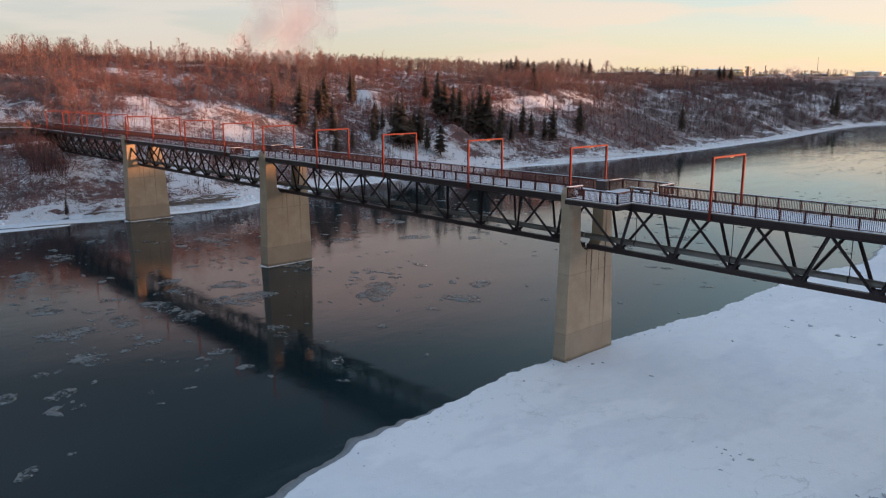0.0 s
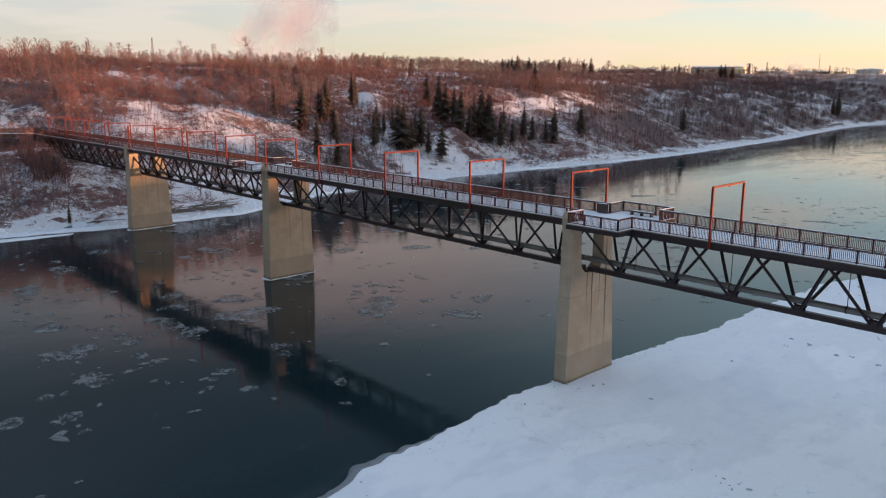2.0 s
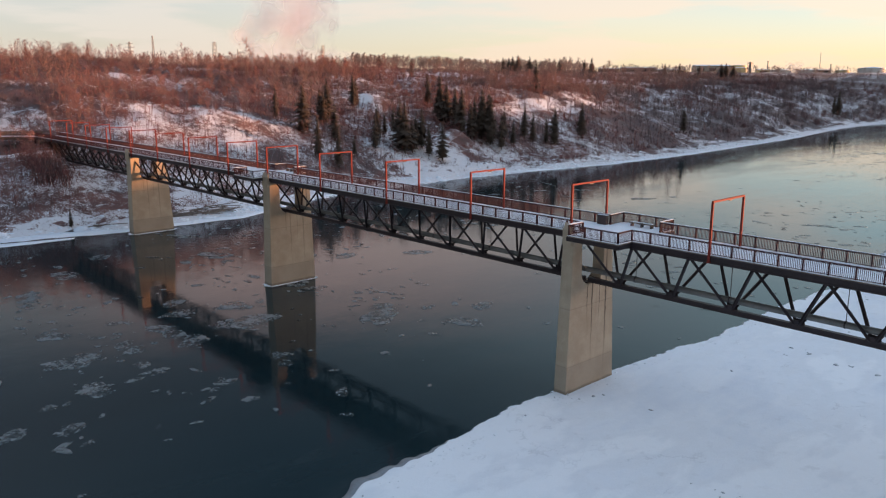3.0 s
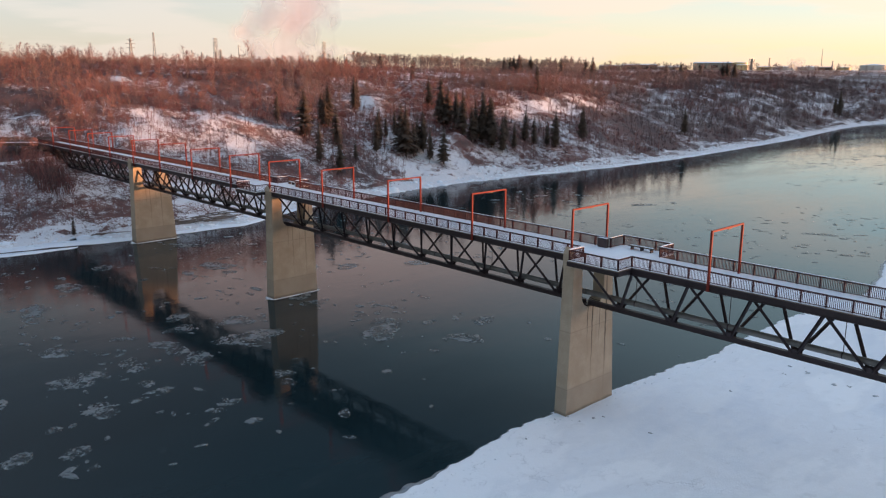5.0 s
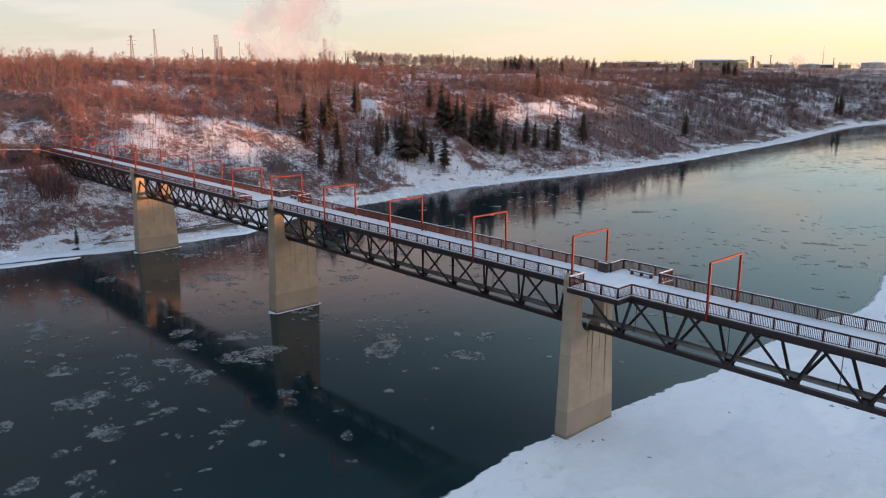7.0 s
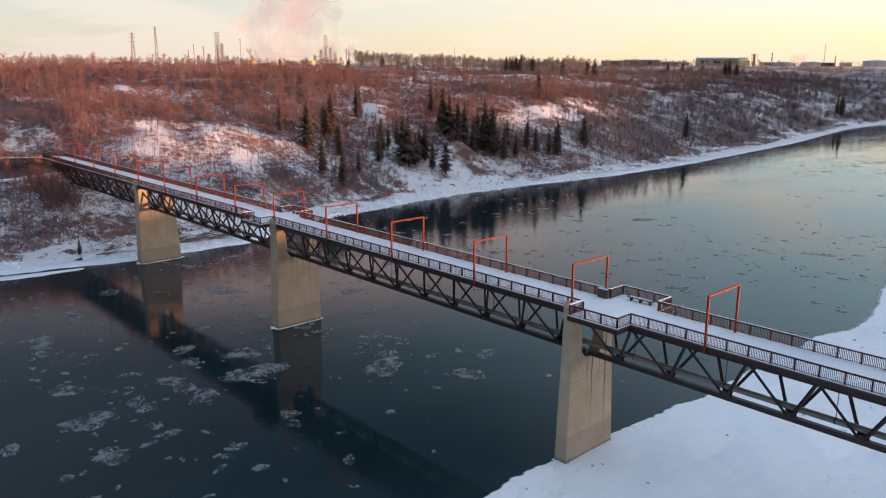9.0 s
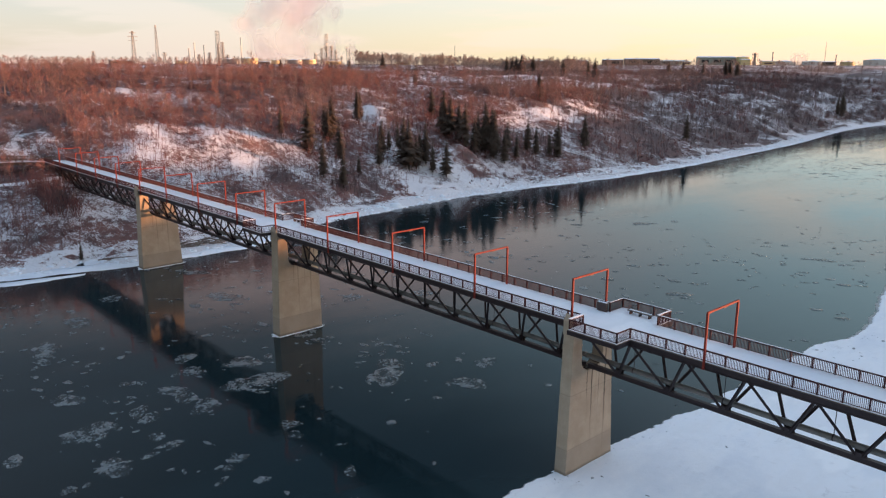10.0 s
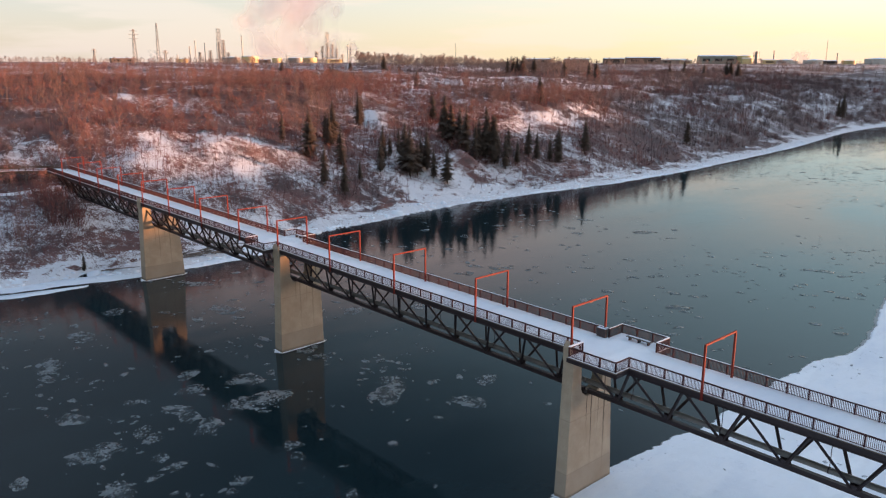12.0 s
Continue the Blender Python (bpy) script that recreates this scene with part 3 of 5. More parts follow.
for y in (Y0 - 0.16, Y1 + 0.16):
    bm = bmesh.new()
    box(bm, WEST_END, EAST_END, y - 0.05, y + 0.05, DECK_Z - 0.60, DECK_Z - 0.10)
    sgn = -1 if y < 3 else 1
    box(bm, WEST_END, EAST_END, min(y, y + sgn * 0.14), max(y, y + sgn * 0.14), DECK_Z - 0.66, DECK_Z - 0.604)
    box(bm, WEST_END, EAST_END, min(y, y + sgn * 0.12), max(y, y + sgn * 0.12), DECK_Z - 0.098, DECK_Z - 0.05)
    part("edge_beam", bm, M_STEEL, bridge)
    bm = bmesh.new()
    yy = 1.15 if y < 3 else 6.1
    box(bm, WEST_END, EAST_END, yy - 0.15, yy + 0.15, DECK_Z - 0.78, DECK_Z - 0.26)
    part("top_chord", bm, M_STEEL, bridge)


def span(xa, xb, first, count):
    step = (xb - xa - 2 * first) / (count - 1)
    nodes = [xa + first + step * k for k in range(count)]
    bm = bmesh.new()
    x0, x1, y0, y1 = xa + 0.25, xb - 0.25, YC - 0.24, YC + 0.24
    box(bm, x0, x1, y0, y1, BOTZ - 0.30, BOTZ - 0.24)
    box(bm, x0, x1, y0, y1, BOTZ + 0.14, BOTZ + 0.20)
    for y in (YC - 0.16, YC + 0.16):
        box(bm, x0, x1, y - 0.03, y + 0.03, BOTZ - 0.238, BOTZ + 0.138)
    chord = part("bottom_chord", bm, M_STEEL, bridge)
    tops = [nodes[0] - step / 2] + [q + step / 2 for q in nodes]
    for q in nodes:
        bm = bmesh.new()
        for s in (-1, 1):
            v = [bm.verts.new((q + px, YC + s * (0.20 + 0.22 * (pz - 0.2)), BOTZ + pz)) for px, pz in ((-0.55, 0.202), (0.55, 0.202), (0.45, 0.42), (0.2, 0.6), (-0.2, 0.6), (-0.45, 0.42))]
            w = [bm.verts.new(k.co + Vector((0, 0.03 * s, 0))) for k in v]
            bm.faces.new(v), bm.faces.new(w[::-1])
            for i in range(6):
                bm.faces.new((v[i], w[i], w[(i + 1) % 6], v[(i + 1) % 6]))
        bmesh.ops.recalc_face_normals(bm, faces=bm.faces)
        part("gusset_plate", bm, M_STEEL, chord)
    for t in tops:
        bm = bmesh.new()
        box(bm, t - 0.1, t + 0.1, 1.32, 5.93, DECK_Z - 0.62, DECK_Z - 0.255)
        part("floor_beam", bm, M_STEEL, bridge)
    for y in (1.15, 6.1):
        s = -1 if y < 3 else 1
        for k, q in enumerate(nodes):
            for tx in (tops[k], tops[k + 1]):
                g = 1 if tx > q else -1
                bm = bmesh.new()
                a, b = Vector((q + 0.22 * g, YC + 0.18 * s, BOTZ + 0.22)), Vector((tx - 0.14 * g, y, TOPZ - 0.16))
                beam(bm, a, b, 0.04, 0.25)
                for o in (-0.10, 0.10):
                    d = (b - a).normalized()
                    n = d.cross(d.cross(Vector((0, 0, 1))).normalized()) * o
                    beam(bm, a + n, b + n, 0.22, 0.035)
                part("diagonal", bm, M_STEEL, bridge)


span(0.2, 62.6, 4.1, 10)
span(-59.8, 0.2, 4.0, 10)
span(-119.8, -59.8, 4.0, 10)
span(-180.0, -119.8, 4.0, 10)

# the pipe that the truss carries
pipe = tagged(new("pipeline"), "weathered grey steel pipeline slung inside the bridge truss", "pipe")
for xa, xb in ((-180, -121), (-119, -61), (-59, -1), (1.2, 62), (63, 96)):
    bm = bmesh.new()
    tube(bm, (xa - 1.0, YC, 13.16), (xb + 1.0, YC, 13.16), 0.29, 0.29, 18)
    length_of_pipe = part("pipe", bm, M_PIPE, pipe)
    for k in range(int((xb - xa) / 10)):
        x = xa + 5.0 + 10 * k
        bm = bmesh.new()
        tube(bm, (x, YC, 13.44), (x, YC, DECK_Z - 0.3), 0.035, 0.035, 6)
        tube(bm, (x - 0.25, YC, 13.08), (x, YC, 13.53), 0.03, 0.03, 6)
        tube(bm, (x + 0.25, YC, 13.08), (x, YC, 13.53), 0.03, 0.03, 6)
        part("hanger", bm, M_STEEL, length_of_pipe)
        bm = bmesh.new()
        tube(bm, (x - 0.06, YC, 13.16), (x + 0.06, YC, 13.16), 0.32, 0.32, 18)
        part("clamp", bm, M_STEEL, length_of_pipe)


def pier(x, half_top, half_foot, near_top, near_foot, far_top, far_foot, near_in, far_in):
    p = tagged(new("bridge_pier"), "tall tapered concrete bridge pier with a rounded notch in its top", "pier", "bridge piers")
    p.location.x = x
    at = lambda foot, top, z: foot + (top - foot) * z / 17.0
    # outline across the bridge: the near foot, the notch that holds the truss, the far foot
    out = [(at(near_foot, near_top, -2.5), -2.5), (near_top, 17.0), (near_in, 17.0), (near_in + 0.1, 14.0)]
    for c, a0 in ((near_in + 1.5, 180), (far_in - 1.45, 270)):
        for k in range(9):
            a = radians(a0 + 90 * k / 8)
            out.append((c + 1.4 * math.cos(a), 13.1 + 1.4 * math.sin(a)))
    out += [(far_in, 16.9), (far_top, 16.9), (at(far_foot, far_top, -2.5), -2.5)]
    bm = bmesh.new()
    front = [bm.verts.new((at(half_foot, half_top, z), y, z)) for y, z in out]
    back = [bm.verts.new((-at(half_foot, half_top, z), y, z)) for y, z in out]
    bm.faces.new(front), bm.faces.new(back[::-1])
    for i in range(len(out)):
        j = (i + 1) % len(out)
        bm.faces.new((front[j], front[i], back[i], back[j]))
    bmesh.ops.recalc_face_normals(bm, faces=bm.faces)
    bmesh.ops.bevel(bm, geom=[e for e in bm.edges if e.calc_face_angle(0) > 1.0], offset=0.05, segments=1, affect="EDGES")
    shaft = part("shaft", bm, M_CONC, p)
    # the horn of the near column stands up beside the deck, with a sloping top
    bm = bmesh.new()
    y0, y1 = near_top - 0.28, min(near_top + 0.10, 0.70)
    v = [bm.verts.new((sx * half_top * 0.8, y, z)) for sx in (-1, 1) for y, z in ((y0, 16.2), (y1, 16.2), (y1, 18.45), (y0, 17.75))]
    for f in ((0, 1, 2, 3), (7, 6, 5, 4), (0, 4, 5, 1), (1, 5, 6, 2), (2, 6, 7, 3), (3, 7, 4, 0)):
        bm.faces.new([v[i] for i in f])
    bmesh.ops.recalc_face_normals(bm, faces=bm.faces)
    part("horn", bm, M_CONC, p)
    bm = bmesh.new()
    box(bm, -0.5, 0.5, YC - 0.4, YC + 0.4, 11.68, 11.835)
    part("bearing", bm, M_STEEL, shaft, "dark steel bearing")
    return p


for row in PIERS:
    pier(*row)


PY0 = Y0 - 0.36


def portal(x, far=6.08):
    p = tagged(new("portal_frame"), "red-painted square steel portal frame over the footbridge deck", "portal frame", "portal frames")
    p.location = (x, 0, DECK_Z)
    for y in (PY0, far):
        bm = bmesh.new()
        box(bm, -0.1, 0.1, y - 0.1, y + 0.1, -0.55, 4.72)
        bmesh.ops.bevel(bm, geom=bm.edges[:], offset=0.015, segments=1, affect="EDGES")
        part("post", bm, M_PORTAL, p)
        bm = bmesh.new()
        box(bm, -0.14, 0.14, y - 0.14, y + 0.14, -0.60, -0.55)
        part("base_plate", bm, M_PORTAL, p)
    bm = bmesh.new()
    box(bm, -0.085, 0.085, PY0 - 0.085, far + 0.085, 4.724, 4.89)
    bmesh.ops.bevel(bm, geom=bm.edges[:], offset=0.015, segments=1, affect="EDGES")
    cross = part("crossbeam", bm, M_PORTAL, p)
    bm = bmesh.new()
    box(bm, -0.05, 0.05, YC - 0.3, YC + 0.3, 4.62, 4.72)
    part("lamp_box", bm, M_STEEL, cross, "small dark lamp box")
    return p


for x in (33.5, 15.5, 0.28, -14.3, -29.9, -45.2, -60.1, -73.2, -88.2, -102.8, -116.4, -130.0, -143.7, -157.4, -171.0):
    portal(x, 6.45 if -1 < x < 1 else 6.08)

# railings: a run of bays between posts, the bars of the nearest bays each a piece
BAR = bpy.data.meshes.new("baluster")
bm = bmesh.new()
box(bm, -0.017, 0.017, -0.017, 0.017, DECK_Z + 0.16, RAIL_TOP - 0.09)
bm.to_mesh(BAR)
bm.free()
BAR.materials.append(M_RAIL)
POST = bpy.data.meshes.new("post")
bm = bmesh.new()
box(bm, -0.065, 0.065, -0.055, 0.055, DECK_Z - 0.3, RAIL_TOP - 0.062)
bm.to_mesh(POST)
bm.free()
POST.materials.append(M_RAIL)


def rail_run(owner, a, b, snow=False, cap=0.0):
    """One straight length of railing from a to b, in bays of about two metres."""
    a, b = Vector((*a, 0)), Vector((*b, 0))
    d = b - a
    length = d.length
    d.normalize()
    bays = max(1, round(length / 2.0))
    for name, z, w, h in (("top_rail", RAIL_TOP - 0.03, 0.11, 0.07), ("mid_rail", RAIL_TOP - 0.115, 0.05, 0.05), ("bottom_rail", DECK_Z + 0.135, 0.05, 0.05)):
        bm = bmesh.new()
        up = Vector((0, 0, z))
        beam(bm, a + up, b + up, w, h)
        part(name, bm, M_RAIL, owner)
    if snow or cap:
        bm = bmesh.new()
        up = Vector((0, 0, RAIL_TOP + 0.025))
        beam(bm, a + up, b + up, cap or 0.10, 0.045)
        part("snow_cap", bm, M_SNOW, owner, "strip of snow lying on the rail")
    loose = bmesh.new()
    n = 0
    for k in range(bays + 1):
        p = a + d * (length * k / bays)
        q = new("post", POST)
        q.parent, q.location = owner, p
        if k == bays:
            break
        for j in range(1, 14):
            m = p + d * (length / bays) * j / 14
            if -6.0 < m.x < 28.0 and m.y < 3:
                q = new("baluster", BAR)
                q.parent, q.location = owner, m
            else:
                r = 0.017 if m.y < 3 else 0.022
                box(loose, m.x - r, m.x + r, m.y - r, m.y + r, DECK_Z + 0.16, RAIL_TOP - 0.09)
                n += 1
    if n:
        ob = part("infill", loose, M_RAIL, owner)
        tagged(ob, kind="stuff")
    else:
        loose.free()


near_rail = tagged(new("railing"), "brown-red steel railing with thin upright bars along the deck edge", "railing")
far_rail = tagged(new("railing"), "brown-red steel railing topped with snow along the deck edge", "railing")
for owner, edge, rows in ((near_rail, Y0, (LAYBYS[2], LAYBYS[0])), (far_rail, Y1, (LAYBYS[3], LAYBYS[1]))):
    snow, x = owner is far_rail, WEST_END
    for i, (xa, xb, out) in enumerate(rows):
        rail_run(owner, (x, edge), (xa, edge), snow)
        rail_run(owner, (xa, edge), (xa, out), snow, 0.34 if not snow else 0)
        rail_run(owner, (xa, out), (xb, out), snow)
        rail_run(owner, (xb, out), (xb, edge), snow, 0.2 if snow else 0)
        x = xb
    rail_run(owner, (x, edge), (EAST_END, edge), snow)

# snow on the deck
bm = bmesh.new()
box(bm, WEST_END, EAST_END, Y0 - 0.095, Y1 + 0.095, DECK_Z + 0.004, DECK_Z + 0.07)
for xa, xb, y in LAYBYS:
    box(bm, xa - 0.09, xb + 0.09, *((y - 0.09, Y0 - 0.097) if y < 0 else (Y1 + 0.097, y + 0.09)), DECK_Z + 0.004, DECK_Z + 0.07)
tagged(mesh_obj("deck_snow", bm, M_SNOW), "thin even layer of snow on the bridge deck", "snow", kind="structure")


def bench(x, y, long):
    b = tagged(new("bench"), "long low backless bench of dark boards, a little snow on it", "bench", "benches")
    b.location = (x, y, DECK_Z + 0.07)
    for k in range(3):
        bm = bmesh.new()
        box(bm, -long / 2, long / 2, -0.3 + 0.2 * k, -0.12 + 0.2 * k, 0.37, 0.43)
        part("seat_board", bm, M_OLDWOOD, b)
    for s in (-0.38, 0, 0.38):
        bm = bmesh.new()
        box(bm, s * long - 0.06, s * long + 0.06, -0.25, 0.25, 0, 0.366)
        part("leg", bm, M_STEEL, b)
    bm = bmesh.new()
    box(bm, -long * 0.46, long * 0.42, -0.06, 0.24, 0.434, 0.462)
    bmesh.ops.bevel(bm, geom=bm.edges[:], offset=0.012, segments=2, affect="EDGES")
    part("snow", bm, M_SNOW, b, "snow lying on the seat")


bench(4.0, 7.6, 3.1)
bench(-64.8, 7.7, 3.1)


def cabinet(x, y):
    c = tagged(new("deck_cabinet"), "dark brown metal cabinet beside the railing, snow on top", "cabinet")
    c.location = (x, y, DECK_Z + 0.07)
    bm = bmesh.new()
    box(bm, -0.6, 0.6, -0.2, 0.2, 0, 0.95)
    bmesh.ops.bevel(bm, geom=bm.edges[:], offset=0.02, segments=1, affect="EDGES")
    part("body", bm, M_DARKBOX, c)
    bm = bmesh.new()
    box(bm, -0.64, 0.64, -0.24, 0.24, 0.954, 1.0)
    part("lid", bm, M_STEEL, c)
    bm = bmesh.new()
    box(bm, -0.6, 0.6, -0.2, 0.2, 1.004, 1.03)
    part("snow", bm, M_SNOW, c)


cabinet(0.1, 6.12)

# ---- woods on the far bank ----
rng = np.random.default_rng(7)


class Heap:
    """Collects triangles of many small pieces for one mesh."""

    def __init__(self):
        self.v, self.t, self.n = [], [], 0

    def add(self, v, t):
        self.v.append(v)
        self.t.append(t + self.n)
        self.n += len(v)

    def scatter(self, v, t, pos, size, turn, lean=None):
        """Copies of a pattern at many places, each turned and scaled."""
        c, s = np.cos(turn), np.sin(turn)
        w = v[None] * size[:, None, :]
        x, y = w[..., 0] * c[:, None] - w[..., 1] * s[:, None], w[..., 0] * s[:, None] + w[..., 1] * c[:, None]
        z = w[..., 2]
        if lean is not None:
            x, y = x + z * lean[:, :1], y + z * lean[:, 1:]
        q = np.stack([x, y, z], -1) + pos[:, None, :]
        k = len(pos)
        self.v.append(q.reshape(-1, 3))
        self.t.append((t[None] + (np.arange(k) * len(v))[:, None, None]).reshape(-1, 3) + self.n)
        self.n += k * len(v)

    def mesh(self, name, material, smooth=False):
        v, t = np.concatenate(self.v), np.concatenate(self.t)
        me = bpy.data.meshes.new(name)
        me.vertices.add(len(v))
        me.vertices.foreach_set("co", v.astype(np.float32).ravel())
        me.loops.add(t.size)
        me.loops.foreach_set("vertex_index", t.astype(np.int32).ravel())
        me.polygons.add(len(t))
        me.polygons.foreach_set("loop_start", np.arange(0, t.size, 3, dtype=np.int32))
        me.update(calc_edges=True)
        me.materials.append(material)
        return me


def limb(h, a, b, r0, r1):
    """A three-sided tapered stick."""
    a, b = np.array(a, float), np.array(b, float)
    d = b - a
    d /= np.linalg.norm(d) + 1e-9
    s = np.cross(d, (0.3, 0.2, 1.0) if abs(d[2]) < 0.9 else (1, 0, 0))
    s /= np.linalg.norm(s)
    u = np.cross(s, d)
    k = np.arange(3) * math.tau / 3
    ring = np.cos(k)[:, None] * s + np.sin(k)[:, None] * u
    v = np.concatenate([a + ring * r0, b + ring * r1])
    t = np.array([(i, (i + 1) % 3, 3 + (i + 1) % 3) for i in range(3)] + [(i, 3 + (i + 1) % 3, 3 + i) for i in range(3)])
    h.add(v, t)


def twig(h, a, b, w):
    a, b = np.array(a, float), np.array(b, float)
    s = np.cross(b - a, rng.normal(size=3))
    s *= w / (np.linalg.norm(s) + 1e-9)
    h.add(np.array([a - s, a + s, b]), np.array([(0, 1, 2)]))


def bare_tree(height, limbs=15, twigs=9, spread=0.33, fat=1.3):
    """Wood and twigs of a leafless tree of about that height."""
    wood, fine = Heap(), Heap()
    bend = rng.normal(size=2) * 0.04 * height
    stem = lambda f: np.array([bend[0] * f * f, bend[1] * f * f, height * f])
    r = height * 0.0102
    for k in range(5):
        limb(wood, stem(k / 5), stem((k + 1) / 5), r * (1 - k / 5.6), r * (1 - (k + 1) / 5.6))
    for k in range(limbs):
        f = 0.28 + 0.70 * (k + rng.random()) / limbs
        a = rng.random() * math.tau
        ln = height * spread * (1.12 - f) * (0.7 + 0.6 * rng.random())
        rise = 0.7 + 0.6 * rng.random()
        p0 = stem(f)
        p1 = p0 + np.array([math.cos(a), math.sin(a), rise]) * ln * 0.55
        p2 = p1 + np.array([math.cos(a) * 0.7, math.sin(a) * 0.7, rise * 1.15]) * ln * 0.6
        twig(wood, p0, p1 + (p2 - p1) * 0.4, r * 0.34 * (1.2 - f))
        twig(wood, p0 + (p1 - p0) * 0.6, p2, r * 0.19)
        for j in range(twigs):
            g = rng.random()
            q = p0 + (p1 - p0) * g * 2 if g < 0.5 else p1 + (p2 - p1) * (g * 2 - 1)
            e = q + (rng.normal(size=3) * (0.6, 0.6, 0.45) + np.array([math.cos(a) * 0.5, math.sin(a) * 0.5, 0.5])) * height * 0.085
            twig(fine, q, e, height * 0.0022 * fat)
    for k in range(twigs * 2):
        q = stem(0.75 + 0.25 * rng.random())
        twig(fine, q, q + (rng.normal(size=3) * (0.4, 0.4, 0.3) + np.array([0, 0, 0.8])) * height * 0.08, height * 0.0022 * fat)
    return wood, fine


def bush(radius, height, stems=17):
    h = Heap()
    for k in range(stems):
        a, f = rng.random() * math.tau, math.sqrt(rng.random())
        base = np.array([math.cos(a), math.sin(a), 0]) * radius * 0.45 * f
        tip = np.array([math.cos(a), math.sin(a), 0]) * radius * f * (0.8 + 0.4 * rng.random()) + np.array([0, 0, height * (1.15 - 0.55 * f * f) * (0.7 + 0.45 * rng.random())])
        tip += rng.normal(size=3) * 0.12 * radius
        twig(h, base, tip, 0.045)
        for j in range(2):
            g = 0.35 + 0.5 * rng.random()
            q = base + (tip - base) * g
            twig(h, q, q + (tip - base) * 0.35 + rng.normal(size=3) * 0.28 * radius, 0.038)
    return np.concatenate(h.v), np.concatenate(h.t)


def spread_points(n, x0, x1, y0, y1, keep):
    x, y = rng.uniform(x0, x1, n), rng.uniform(y0, y1, n)
    k = rng.random(n) < keep(x, y)
    return x[k], y[k]


def stand(x, y, sink=0.05):
    return np.stack([x, y, ground_z(x, y) - sink], -1)


BUSHES = [bush(1.5, 2.2), bush(1.9, 1.7), bush(1.1, 2.8), bush(2.2, 2.6, 26)]
away_from_path = lambda x, y: (np.abs(y - 3.5) > 5.2) | (x > -128) | (x < -182)
away_from_walk = lambda x, y: (np.abs(x + 191 - 0.25 * y) > 4.5) | (y > 8)


def scrub(name, label, count, box4, keep, size, material):
    h = Heap()
    x, y = spread_points(count, *box4, keep)
    ok = away_from_path(x, y) & away_from_walk(x, y)
    x, y = x[ok], y[ok]
    pick = rng.integers(0, len(BUSHES), len(x))
    for i, (v, t) in enumerate(BUSHES):
        m = pick == i
        s = size(x[m], y[m]) * rng.uniform(0.6, 1.35, m.sum())
        h.scatter(v, t, stand(x[m], y[m]), np.stack([s, s, s * rng.uniform(0.7, 1.2, m.sum())], -1), rng.uniform(0, math.tau, m.sum()))
    return tagged(new(name, h.mesh(name, material)), label, "shrubs", kind="stuff")


inland = lambda x, y: shore(y) - x
scrub("shrubs", "leafless red-brown shrubs in snow on the far slope", 12500, (-330, -130, -60, 330),
      lambda x, y: np.clip(cover(x, y) * 1.2 - 0.05, 0.22, 1) * (inland(x, y) > 8), lambda x, y: 0.50 + 0.25 * (inland(x, y) > 60), M_SHRUB)
scrub("shrubs", "dull brown shrubs on the slope downriver", 5400, (-420, -140, 330, 760),
      lambda x, y: np.clip(cover(x, y) * 1.2 - 0.1, 0, 1) * (inland(x, y) > 11), lambda x, y: 1.35 + 0 * x, M_SHRUB)

scrub("shrubs", "small tufts of dead growth along the snowy shore", 1500, (-175, -120, -60, 420),
      lambda x, y: 1.0 * (np.abs(inland(x, y) - 6.5 - 2.0 * np.sin(y * 0.07)) < 1.6), lambda x, y: 0.30 + 0 * x, M_SHRUB)

TREES = [bare_tree(9, 15, 15, 0.38, 1.0), bare_tree(10, 16, 14, 0.32, 1.0), bare_tree(8, 13, 17, 0.44, 1.05), bare_tree(11, 16, 14, 0.32, 1.0), bare_tree(7, 13, 17, 0.48, 1.05)]
WOODS = [[(np.concatenate(h.v), np.concatenate(h.t)) for h in pair] for pair in TREES]


def wood_stand(label, x, y, size, twigs=M_TWIG):
    pick, turn = rng.integers(0, len(WOODS), len(x)), rng.uniform(0, math.tau, len(x))
    lean = rng.normal(size=(len(x), 2)) * 0.05
    s = size * rng.uniform(0.7, 1.12, len(x))
    wide = s * rng.uniform(0.8, 1.2, len(x))
    for j, (name, material) in enumerate((("bare_trees", M_ASPEN), ("tree_twigs", twigs))):
        h = Heap()
        for i, pair in enumerate(WOODS):
            m = pick == i
            h.scatter(*pair[j], stand(x[m], y[m]), np.stack([wide[m], wide[m], s[m]], -1), turn[m], lean[m])
        tagged(new(name, h.mesh(name, material)), label, "trees", kind="stuff")


def grown(x, y, most):
    """Tree size: the wood grows up to an even level along the crest."""
    level = np.interp(y, (-60, 60, 110, 200, 300), (45.2, 45.1, 44.0, 43.2, 42.6)) + fbm(x, y, 22, 2, 48) * 1.2
    return np.clip((level - ground_z(x, y)) / 9.6, 0.45, most)


def tree_keep(x, y):
    d = inland(x, y)
    k = np.interp(d, (12, 20, 45, 62, 78, 130, 200), (0.12, 0.35, 0.35, 0.5, 0.85, 0.85, 0.7)) * np.clip(cover(x, y) * 1.4 - 0.25, 0, 1)
    k = k * np.where(d > 62, np.clip(0.65 + fbm(x, y, 17, 3, 71) * 1.1, 0.08, 1.25), 1.0)
    return k * np.interp(y, (150, 210, 300), (1, 0.75, 0.5)) * away_from_path(x, y) * away_from_walk(x, y)


